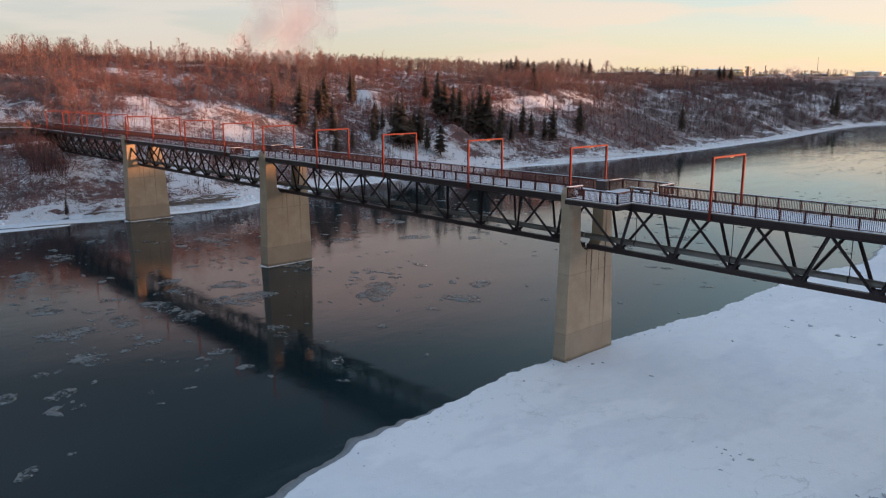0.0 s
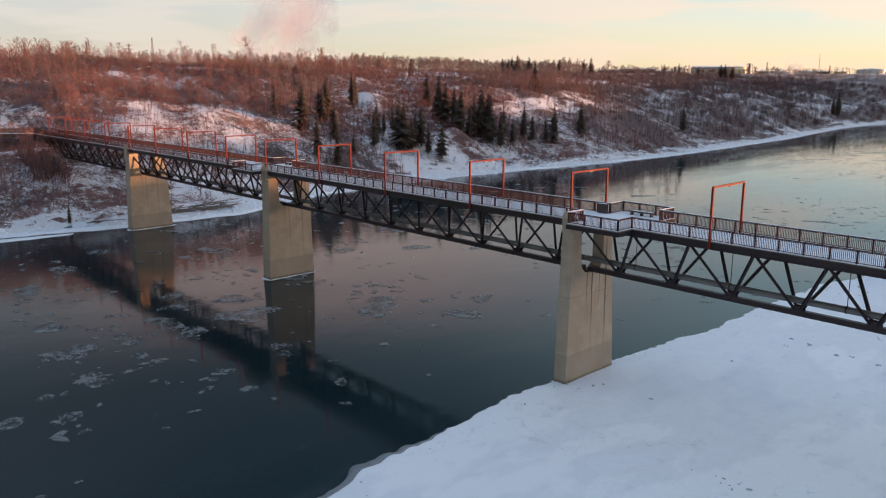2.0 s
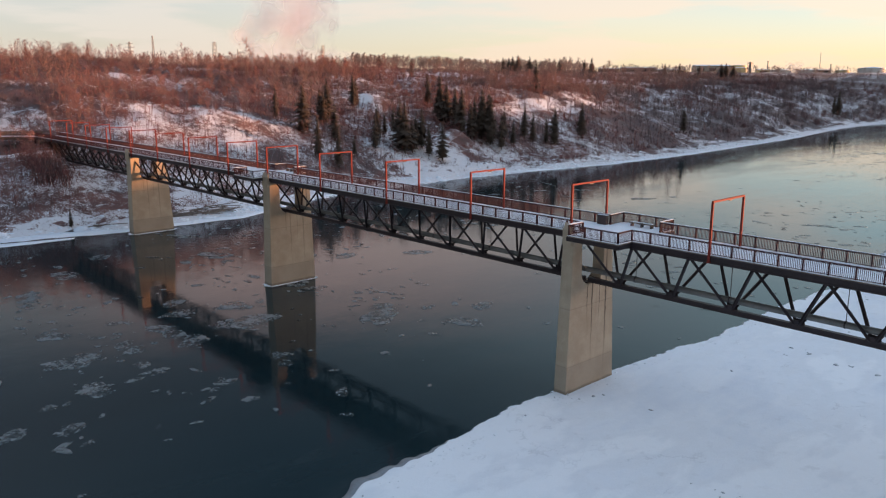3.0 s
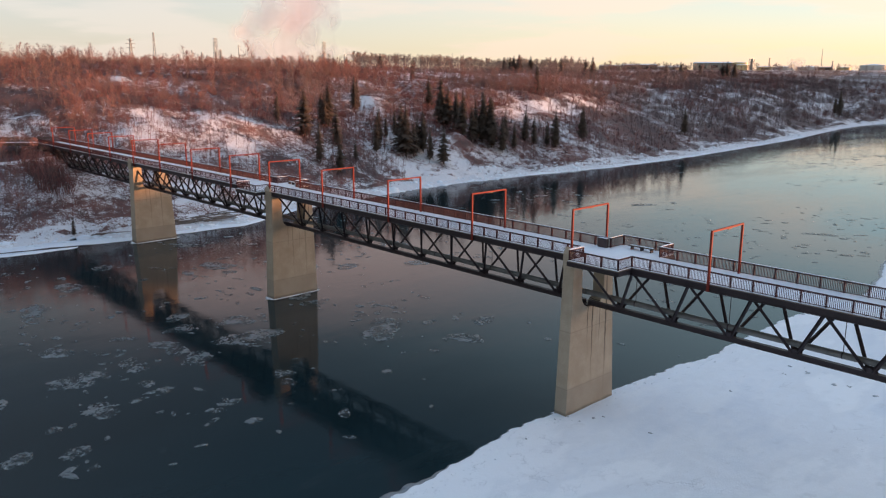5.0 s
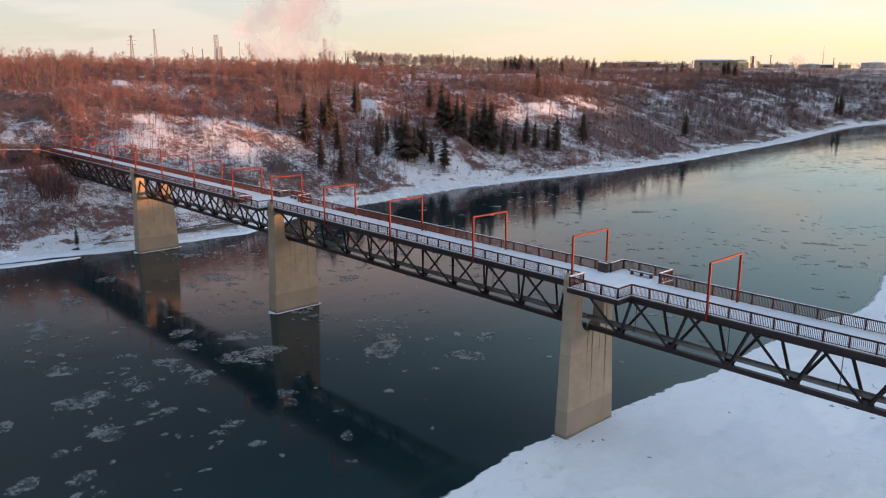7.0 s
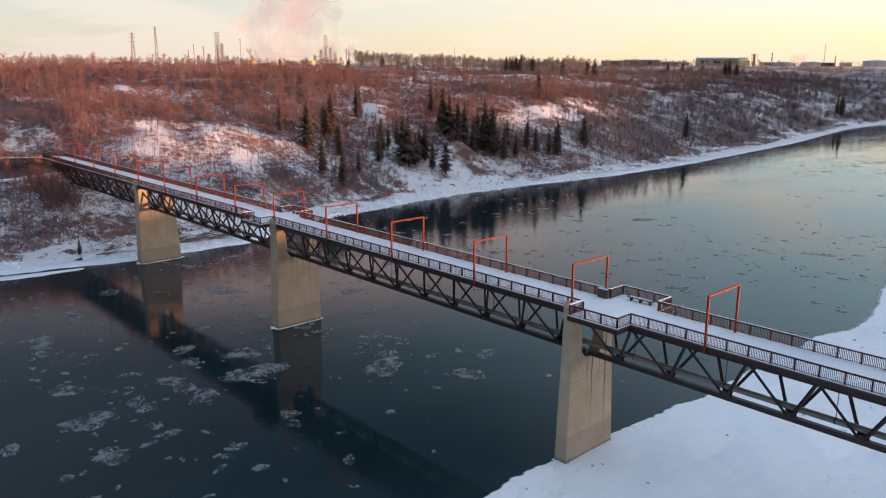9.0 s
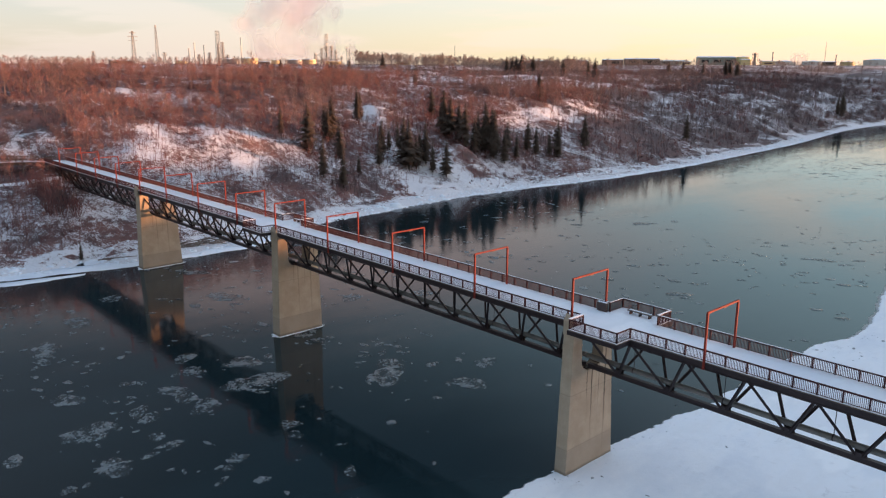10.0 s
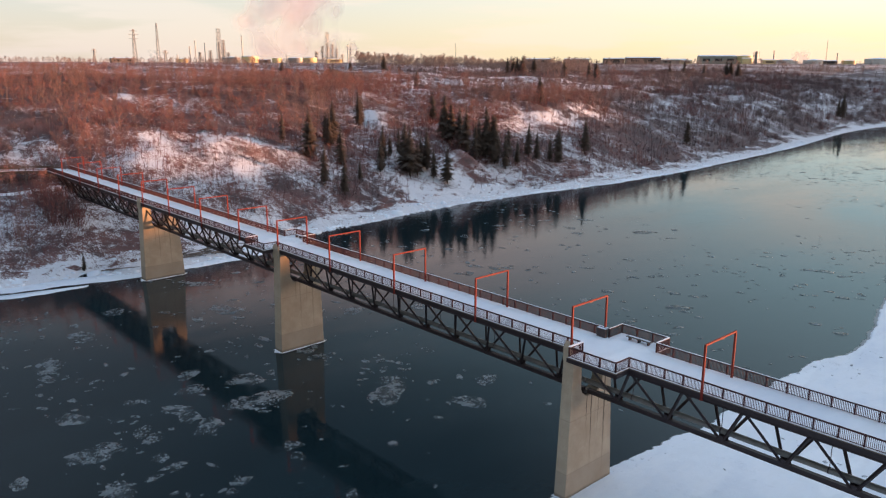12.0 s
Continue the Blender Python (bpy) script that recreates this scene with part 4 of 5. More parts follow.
x, y = spread_points(5000, -330, -140, -60, 330, tree_keep)
wood_stand("leafless pale-barked aspens on the far slope", x, y, np.minimum(grown(x, y, 1.05), np.interp(inland(x, y), (15, 50, 85), (0.45, 0.6, 1.05))))
x, y = spread_points(150, -188, -142, -62, -3, lambda x, y: 0.8 * away_from_walk(x, y))
wood_stand("thin leafless trees in the snow beside the boardwalk", x, y, 0.72)
x, y = spread_points(1500, -420, -165, 330, 760, lambda x, y: tree_keep(x, y) * 1.6)
wood_stand("leafless grey trees on the slope downriver", x, y, 0.9)
# the edge of the plateau, and belts of wood out on it
x, y = spread_points(420, -238, -206, 205, 285, lambda x, y: 0.85 + 0 * x)
wood_stand("close stand of leafless aspens above the snowy bluff", x, y, 0.8)
TREES = [bare_tree(9, 12, 20, 0.36, 1.15), bare_tree(10, 12, 22, 0.32, 1.15), bare_tree(8, 12, 22, 0.40, 1.2)]
WOODS = [[(np.concatenate(h.v), np.concatenate(h.t)) for h in pair] for pair in TREES]
x, y = spread_points(1300, -350, -240, -40, 190, lambda x, y: np.clip(0.55 + fbm(x, y, 30, 3, 44) * 0.5, 0, 1))
wood_stand("leafless aspens along the crest of the bank", x, y, grown(x, y, 0.9))
x, y = spread_points(1300, -560, -350, -80, 330, lambda x, y: np.clip(0.6 + fbm(x, y, 40, 3, 45) * 0.6, 0, 1) * np.interp(y, (150, 260), (1.0, 0.3)))
wood_stand("low bare wood back from the crest", x, y, np.clip(grown(x, y, 0.8) + 0.12, 0.5, 0.8))


def sapling(height, seed):
    """A thin upright shoot with a few rising twigs."""
    r, h = np.random.default_rng(seed), Heap()
    top = np.array([r.normal() * 0.2, r.normal() * 0.2, height])
    for s in ((0.06, 0, 0), (0, 0.06, 0)):
        h.add(np.array([-np.array(s), np.array(s), top]), np.array([(0, 1, 2)]))
    for k in range(7):
        q = top * (0.3 + 0.6 * r.random())
        a = r.random() * math.tau
        twig(h, q, q + np.array([math.cos(a) * 0.5, math.sin(a) * 0.5, 0.9]) * height * 0.22 * (0.6 + 0.7 * r.random()), 0.035)
    return np.concatenate(h.v), np.concatenate(h.t)


h = Heap()
x, y = spread_points(9000, -215, -130, -40, 230, lambda x, y: np.interp(inland(x, y), (8, 14, 50, 75), (0.0, 0.75, 0.75, 0.35)) * np.clip(0.65 + fbm(x, y, 14, 3, 66) * 0.7, 0.1, 1) * np.clip(cover(x, y) * 2, 0.15, 1))
ok = away_from_path(x, y) & away_from_walk(x, y)
x, y = x[ok], y[ok]
for i in range(4):
    m = np.arange(len(x)) % 4 == i
    s = rng.uniform(0.5, 1.2, m.sum())
    h.scatter(*sapling(4.2 + 0.5 * i, 80 + i), stand(x[m], y[m]), np.stack([s, s, s], -1), rng.uniform(0, math.tau, m.sum()), rng.normal(size=(m.sum(), 2)) * 0.08)
tagged(new("saplings", h.mesh("saplings", M_SHRUB)), "thin leafless saplings crowding the snowy lower slope", "saplings", kind="stuff")
h = Heap()
x, y = spread_points(7000, -330, -145, 230, 640, lambda x, y: np.interp(inland(x, y), (10, 18, 110, 160), (0.0, 0.8, 0.7, 0.3)) * np.clip(0.6 + fbm(x, y, 24, 3, 67) * 0.8, 0.1, 1))
for i in range(3):
    m = np.arange(len(x)) % 3 == i
    s = rng.uniform(0.9, 1.8, m.sum())
    h.scatter(*sapling(4.0 + 0.6 * i, 90 + i), stand(x[m], y[m]), np.stack([s * 1.5, s * 1.5, s], -1), rng.uniform(0, math.tau, m.sum()), rng.normal(size=(m.sum(), 2)) * 0.08)
tagged(new("saplings", h.mesh("saplings", M_TWIG)), "thin leafless saplings on the slope downriver", "saplings", kind="stuff")
TREES = [bare_tree(9, 9, 26, 0.46, 2.4), bare_tree(10, 9, 26, 0.42, 2.4), bare_tree(8, 9, 26, 0.52, 2.4)]
WOODS = [[(np.concatenate(h.v), np.concatenate(h.t)) for h in pair] for pair in TREES]


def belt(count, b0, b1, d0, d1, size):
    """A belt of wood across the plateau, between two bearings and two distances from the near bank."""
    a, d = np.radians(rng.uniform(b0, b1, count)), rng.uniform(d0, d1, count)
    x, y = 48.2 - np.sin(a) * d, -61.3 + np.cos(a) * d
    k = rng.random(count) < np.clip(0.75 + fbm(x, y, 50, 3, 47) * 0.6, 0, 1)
    wood_stand("belts of bare wood out on the plateau", x[k], y[k], size, M_HAZETWIG)


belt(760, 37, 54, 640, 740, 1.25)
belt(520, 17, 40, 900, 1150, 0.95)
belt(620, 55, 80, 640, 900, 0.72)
scrub("shrubs", "low brown scrub out on the snowy plateau", 1900, (-700, -330, 0, 900), lambda x, y: np.clip(cover(x, y), 0, 1) * (inland(x, y) > 190), lambda x, y: 1.3 + 0 * x, M_SHRUB)


# willows that hide the far end of the truss
h = Heap()
wx, wy = rng.uniform(-190, -152, 76), rng.uniform(-8.0, 0.3, 76)
for i, (v, t) in enumerate(BUSHES):
    m = np.arange(76) % 4 == i
    s = np.clip((17.0 - ground_z(wx[m], wy[m])) / (2.3, 1.8, 2.9, 2.7)[i], 0.5, 3.0) * rng.uniform(0.35, 0.95, m.sum())
    h.scatter(v, t, stand(wx[m], wy[m]), np.stack([s * 0.55, s * 0.55, s], -1), rng.uniform(0, math.tau, m.sum()))
tagged(new("shrubs", h.mesh("shrubs", M_SHRUB)), "tall brown willow scrub against the far end of the bridge", "shrubs", kind="stuff")


# single aspens that stand out from the rest
LONE = [bare_tree(10, 18, 13, 0.36, 1.8), bare_tree(9, 16, 15, 0.42, 1.8), bare_tree(11, 18, 14, 0.30, 1.8)]
LONE_MESHES = [(w.mesh("trunk", M_ASPEN), f.mesh("crown", M_TWIG)) for w, f in LONE]


def aspen(x, y, size, label):
    i = int(rng.integers(0, 3))
    tree = tagged(new("aspen_tree"), label, "tree", "bare aspens")
    tree.location = (x, y, float(ground_z(x, y)) - 0.1)
    tree.scale = (size * rng.uniform(0.8, 1.1), size * rng.uniform(0.8, 1.1), size)
    tree.rotation_euler = (rng.normal() * 0.06, rng.normal() * 0.06, rng.uniform(0, math.tau))
    for name, me in zip(("trunk", "crown"), LONE_MESHES[i]):
        new(name, me).parent = tree


x, y = spread_points(400, -262, -186, 5, 215, lambda x, y: 0.35 * (cover(x, y) > 0.5))
for q in zip(x, y):
    aspen(*q, rng.uniform(0.6, 1.0), "leafless aspen with a pale trunk on the slope")
aspen(-247, 99, 1.6, "tall bare spreading tree on the crest of the bank")
for k in range(15):
    aspen(-244 + 2.6 * (k - 7) + rng.normal() * 3, 372 + 4.2 * (k - 7) + rng.normal() * 5, rng.uniform(1.0, 1.5), "tall slender bare aspen standing above the woods downriver")
for q in ((-150, -22), (-152, -30), (-158, -12), (-163, -8), (-166, -20), (-148, -14), (-170, -2), (-176, -14), (-183, -10), (-188, 10), (-181, 14), (-160, -3), (-168, -5), (-174, -4), (-186, -5), (-193, -8), (-154, -5)):
    aspen(*q, rng.uniform(0.6, 0.9), "leafless aspen with a pale trunk near the shore")


def spruce_crown(height, seed):
    r = np.random.default_rng(seed)
    h = Heap()
    whorls = int(height * 3.3)
    for k in range(whorls):
        f = (k + 0.3) / whorls
        z = height * (0.09 + 0.89 * f)
        reach = height * 0.15 * (1 - f) ** 0.6 * min(1.0, 0.6 + 3 * f) * (0.45 + 0.85 * r.random()) + 0.15
        arms = 8 if f < 0.7 else 5
        a0 = r.random() * math.tau
        for j in range(arms):
            a = a0 + j * math.tau / arms + r.normal() * 0.22
            ln = reach * (0.5 + 0.8 * r.random())
            out, side = np.array([math.cos(a), math.sin(a), 0]), np.array([-math.sin(a), math.cos(a), 0])
            root, w, drop = np.array([0, 0, z + 0.12 * ln]), ln * 0.30, ln * (0.32 + 0.25 * r.random())
            tip = root + out * ln - np.array([0, 0, drop])
            half = root + out * ln * 0.55 - np.array([0, 0, drop * 0.35])
            lift = np.array([0, 0, -0.16 * ln])
            v = np.array([root, half + side * w + lift, tip, half - side * w + lift, half])
            h.add(v, np.array([(0, 1, 4), (1, 2, 4), (2, 3, 4), (3, 0, 4)]))
            for q in range(3):
                p = root + (tip - root) * (0.35 + 0.6 * r.random())
                e = p + out * ln * 0.22 * r.normal() + side * ln * 0.38 * r.choice((-1, 1)) + np.array([0, 0, -0.2 * ln * r.random()])
                s = out * ln * 0.09
                h.add(np.array([p - s, p + s, e]), np.array([(0, 1, 2)]))
    return h.mesh("crown", M_SPRUCE)


SPRUCE_H = (14.0, 17.0, 11.0, 15.0)
SPRUCE_CROWNS = [spruce_crown(h, 50 + i) for i, h in enumerate(SPRUCE_H)]
SPRUCE_TRUNKS = []
for h in SPRUCE_H:
    bm = bmesh.new()
    tube(bm, (0, 0, -0.4), (0, 0, h * 0.5), h * 0.014, h * 0.009, 6)
    tube(bm, (0, 0, h * 0.5), (0, 0, h * 0.99), h * 0.009, 0.01, 6)
    me = bpy.data.meshes.new("trunk")
    bm.to_mesh(me)
    bm.free()
    me.materials.append(M_BARK)
    SPRUCE_TRUNKS.append(me)


def spruce(x, y, height, label="dark green spruce on the snowy far bank", broad=1.0):
    i = int(np.argmin([abs(h - height) + rng.random() * 3 for h in SPRUCE_H]))
    tree = tagged(new("spruce_tree"), label, "tree", "spruces")
    tree.location = (x, y, float(ground_z(x, y)))
    height += 2.6
    s = height / SPRUCE_H[i]
    w = s * rng.uniform(0.85, 1.25) * broad
    tree.scale = (w, w * rng.uniform(0.9, 1.1), s)
    tree.rotation_euler.z = rng.uniform(0, math.tau)
    for name, me in (("trunk", SPRUCE_TRUNKS[i]), ("crown", SPRUCE_CROWNS[i])):
        new(name, me).parent = tree


SLOPE_SPRUCES = ((-192, 80, 9), (-181, 84, 14.5), (-183, 86, 12), (-163, 78, 11), (-190, 100, 13.5), (-193, 99, 8.5), (-188, 97, 10), (-175, 93, 11), (-156, 81, 11),
                 (-211, 127, 12), (-213, 130, 9.5), (-164, 93, 4.5), (-177, 113, 11), (-179, 118, 6), (-168, 105, 9), (-169, 117, 15), (-165, 116, 16), (-165, 119.5, 10),
                 (-166, 125, 12.5), (-161, 124, 9.5), (-186, 152, 16.5), (-183, 153, 14.5), (-207, 164, 11), (-157, 127, 11.5), (-179, 154, 14), (-170, 149, 16), (-180, 123, 7), (-134.5, -7.5, 2))
DOWNRIVER_SPRUCES = ((-168, 158, 18), (-166, 160, 17), (-164, 159, 17), (-160, 161, 12), (-164, 179, 11.5), (-162, 182, 9.5), (-158, 191, 13), (-161, 213, 14), (-163, 301, 12),
                     (-192, 569, 13), (-192, 578, 17), (-190, 573, 12), (-212, 241, 12), (-168, 152, 12.5), (-169, 155, 14.5), (-161, 169, 8), (-160, 188, 8.5),
                     (-167, 123, 10.5), (-172, 150, 12), (-172, 163, 13), (-167, 170, 10))
CREST_SPRUCES = ((-389, 406, 12), (-392, 416, 12), (-375, 402, 12.5), (-372, 405, 14), (-373, 420, 13), (-330, 405, 11), (-303, 400, 12), (-302, 407, 14.5), (-371, 643, 11), (-345, 635, 10), (-351, 689, 14),
                 (-347, 691, 15.5), (-336, 685, 13), (-446, 324, 13), (-399, 258, 5.5), (-346, 205, 7), (-340, 203, 5), (-314, 188, 5), (-399, 204, 5), (-272, 210, 8), (-362, 602, 10))
for row in (*SLOPE_SPRUCES, *DOWNRIVER_SPRUCES):
    spruce(*row)
for row in CREST_SPRUCES:
    spruce(*row, "dark spruce standing on the crest of the bank", 1.45)

# ---- the works out on the plateau ----
STATION = Vector((48.2, -61.3))


def far_spot(bearing, dist):
    """A place on the plateau, by its bearing (degrees, anticlockwise from the y axis) and distance."""
    a = radians(bearing)
    x, y = STATION.x - math.sin(a) * dist, STATION.y + math.cos(a) * dist
    return Vector((x, y, float(ground_z(x, y))))


def lattice(bm, w0, w1, h, bays, r):
    """A four-legged lattice mast."""
    at = lambda f: w0 + (w1 - w0) * f
    corners = ((-1, -1), (1, -1), (1, 1), (-1, 1))
    for i in range(bays):
        f0, f1 = i / bays, (i + 1) / bays
        a, b = at(f0) / 2, at(f1) / 2
        for k in range(4):
            (x0, y0), (x1, y1) = corners[k], corners[(k + 1) % 4]
            beam(bm, (x0 * a, y0 * a, h * f0), (x0 * b, y0 * b, h * f1), r, r)
            beam(bm, (x0 * a, y0 * a, h * f0), (x1 * b, y1 * b, h * f1), r * 0.7, r * 0.7)
            beam(bm, (x1 * a, y1 * a, h * f0), (x0 * b, y0 * b, h * f1), r * 0.7, r * 0.7)
            beam(bm, (x0 * b, y0 * b, h * f1), (x1 * b, y1 * b, h * f1), r * 0.7, r * 0.7)


def pylon(bearing, dist, h, w0, arms=True):
    p = tagged(new("power_pylon" if arms else "lattice_mast"), "grey steel lattice tower far off on the plateau", "pylon" if arms else "mast", "lattice towers")
    p.location = far_spot(bearing, dist)
    p.rotation_euler.z = radians(bearing + 20)
    bm = bmesh.new()
    lattice(bm, w0 * 0.8, w0 * 0.2, h, 8, 0.5 if arms else 0.4 if w0 > 5 else 0.15)
    part("lattice", bm, M_GREYMETAL, p)
    if arms:
        for f, w in ((0.72, 1.15), (0.84, 1.35), (0.95, 0.95)):
            bm = bmesh.new()
            for s in (-1, 1):
                beam(bm, (0, 0, h * f + 1.2), (s * w0 * w / 1.3, 0, h * f), 0.6, 0.6)
                beam(bm, (0, 0, h * f - 0.8), (s * w0 * w / 1.3, 0, h * f), 0.6, 0.6)
            part("cross_arm", bm, M_GREYMETAL, p)


def chimney(bearing, dist, h, r=1.6):
    r *= 0.65
    c = tagged(new("chimney"), "slender metal chimney of the works", "chimney", "chimneys")
    c.location = far_spot(bearing, dist)
    bm = bmesh.new()
    tube(bm, (0, 0, -2), (0, 0, h), r * 1.25, r, 12)
    part("shaft", bm, M_GREYMETAL, c)
    for f in (0.55, 0.97):
        bm = bmesh.new()
        tube(bm, (0, 0, h * f), (0, 0, h * f + 1.0), r * 1.9, r * 1.9, 12)
        part("platform", bm, M_GREYMETAL, c)


def tank(bearing, dist, dia, h, material, label):
    h *= 0.85
    t = tagged(new("storage_tank"), label, "tank", "storage tanks")
    t.location = far_spot(bearing, dist)
    bm = bmesh.new()
    tube(bm, (0, 0, -3), (0, 0, h), dia / 2, dia / 2, 40)
    shell = part("shell", bm, material, t)
    bm = bmesh.new()
    tube(bm, (0, 0, h + 0.004), (0, 0, h + dia * 0.05), dia / 2 + 0.2, dia * 0.04, 40)
    part("roof", bm, M_SNOW, t, "shallow cone roof under snow")
    for z in (h * 0.4, h * 0.75, h - 0.6):
        bm = bmesh.new()
        tube(bm, (0, 0, z), (0, 0, z + 0.5), dia / 2 + 0.25, dia / 2 + 0.25, 40)
        part("wind_girder", bm, material, shell)


def column(bearing, dist, h, r, decks, material=M_GREYMETAL):
    """A distillation column with its platforms and ladder."""
    r *= 0.42
    c = tagged(new("process_column"), "tall process column with platforms at the works", "column", "process columns")
    c.location = far_spot(bearing, dist)
    bm = bmesh.new()
    top = h if h < 60 else h * 0.6
    tube(bm, (0, 0, -2), (0, 0, top * 0.94), r, r, 16)
    tube(bm, (0, 0, top * 0.94), (0, 0, top), r, r * 0.3, 16)
    vessel = part("vessel", bm, material, c)
    for k in range(decks):
        z = h * (0.18 + 0.78 * k / max(1, decks - 1))
        bm = bmesh.new()
        box(bm, -r * 2.4, r * 2.4, -r * 2.4, r * 2.4, z, z + 0.5)
        for sx in (-1, 1):
            for sy in (-1, 1):
                beam(bm, (sx * r * 1.85, sy * r * 1.85, z), (sx * r * 1.85, sy * r * 1.85, z + 1.6), 0.25, 0.25)
        part("platform", bm, M_GREYMETAL, vessel)
    bm = bmesh.new()
    beam(bm, (r * 1.3, 0, 0), (r * 1.3, 0, top), 0.6, 0.6)
    beam(bm, (-r * 1.3, 0.5, 0), (-r * 1.3, 0.5, top * 0.8), 0.8, 0.8)
    part("riser_pipes", bm, M_GREYMETAL, c)
    bm = bmesh.new()
    lattice(bm, r * 6.0, r * 4.2, h * 0.97, max(2, decks), 0.45)
    part("steel_frame", bm, M_GREYMETAL, c)


def shed(bearing, dist, w, d, h, material, label, windows=0):
    s = tagged(new("industrial_building"), label, "building", "plateau buildings")
    s.location = far_spot(bearing, dist)
    s.rotation_euler.z = radians(bearing + 12)
    bm = bmesh.new()
    box(bm, -w / 2, w / 2, -d / 2, d / 2, -3, h)
    wall = part("wall", bm, material, s)
    bm = bmesh.new()
    v = [bm.verts.new((x, y, z)) for x in (-w / 2 - 0.5, w / 2 + 0.5) for y, z in ((-d / 2 - 0.5, h + 0.004), (d / 2 + 0.5, h + 0.004), (0, h + d * 0.07))]
    for f in ((0, 1, 2), (5, 4, 3), (0, 3, 4, 1), (1, 4, 5, 2), (2, 5, 3, 0)):
        bm.faces.new([v[i] for i in f])
    bmesh.ops.recalc_face_normals(bm, faces=bm.faces)
    part("roof", bm, M_SNOW, s)
    for k in range(windows):
        x = -w / 2 + w * (k + 0.5) / windows
        bm = bmesh.new()
        box(bm, x - w / windows * 0.3, x + w / windows * 0.3, -d / 2 - 0.15, -d / 2 - 0.01, h * 0.35, h * 0.7)
        part("window", bm, M_WINDOW, wall)


for b, d, h, w, arms in ((68.98, 1900, 72, 11, True), (67.5, 1900, 86, 9, False), (67.05, 1950, 28, 8, True), (54.42, 2300, 46, 8, False), (46.85, 2400, 58, 3.5, False), (21.95, 2200, 58, 2.4, False), (71.5, 2600, 40, 9, True)):
    pylon(b, d, h, w, arms)
for b, d, h, r in ((65.45, 2100, 40, 1.8), (65.08, 2100, 54, 1.6), (64.45, 2100, 49, 1.6), (61.95, 2100, 68, 1.5), (54.6, 2300, 52, 1.6), (66.3, 2200, 20, 1.6), (25.1, 1700, 26, 1.6), (56.9, 2300, 34, 2.0), (58.9, 2300, 20, 1.4), (21.3, 1900, 22, 1.5)):
    chimney(b, d, h, r)
for b, d, h, r, k in ((63.5, 2100, 86, 4.2, 9), (63.2, 2120, 58, 3.0, 5), (64.1, 2080, 30, 3.0, 3), (62.9, 2080, 26, 3.4, 2), (56.05, 2250, 86, 4.0, 9), (56.4, 2240, 46, 3.0, 4), (55.7, 2240, 52, 3.4, 5), (55.4, 2220, 40, 3.0, 3),
                      (56.8, 2230, 30, 3.0, 3), (55.0, 2240, 24, 3.0, 2), (64.8, 2120, 26, 2.6, 2), (26.2, 1650, 24, 4.0, 2)):
    column(b, d, h, r, k)
PALE = "pale storage tank with a snow-covered roof"
for b, d, dia, h, m, label in ((62.72, 2000, 44, 15, M_GREYMETAL, PALE), (61.45, 1960, 40, 17, M_SUNGOLD, PALE), (58.3, 2050, 40, 14, M_GREYMETAL, PALE), (57.3, 2000, 34, 15, M_SUNGOLD, PALE), (59.6, 2150, 26, 14, M_SUNGOLD, PALE),
                               (66.0, 2150, 30, 11, M_SUNGOLD, PALE), (26.9, 1500, 26, 17, M_SUNGOLD, PALE), (24.3, 1600, 38, 9, M_WHITETANK, PALE),
                               (22.6, 1620, 40, 9, M_WHITETANK, PALE), (20.6, 1600, 24, 8, M_SUNGOLD, PALE), (18.9, 1580, 46, 11, M_WHITETANK, PALE), (17.6, 1600, 30, 8, M_SUNGOLD, PALE)):
    tank(b, d, dia, h, m, label)
for b, d, w, dd, h, m, k in ((28.7, 1500, 62, 30, 17, M_GREENTANK, 9), (27.75, 1520, 30, 26, 15, M_GREENTANK, 3), (35.6, 1450, 34, 22, 12, M_SHED, 5), (33.6, 1480, 60, 26, 13, M_SHED, 8), (31.6, 1500, 46, 24, 10, M_GREENTANK, 6), (30.7, 1460, 18, 16, 8, M_SUNGOLD, 3), (38.2, 1700, 50, 24, 12, M_GREENTANK, 6), (41.0, 1800, 60, 24, 13, M_GREYMETAL, 7),
                            (26.8, 1480, 16, 14, 12, M_SUNGOLD, 2), (25.4, 1550, 22, 18, 9, M_SUNGOLD, 3), (21.7, 1550, 20, 16, 8, M_SHED, 3), (50.6, 1100, 18, 12, 5, M_SUNGOLD, 3), (69.8, 2300, 60, 30, 14, M_SHED, 6), (60.5, 2050, 30, 20, 9, M_SHED, 4), (55.6, 2150, 40, 20, 12, M_SUNGOLD, 4)):
    shed(b, d, w, dd, h * 0.8, m, "low flat-roofed building among the works on the plateau", k // 3)


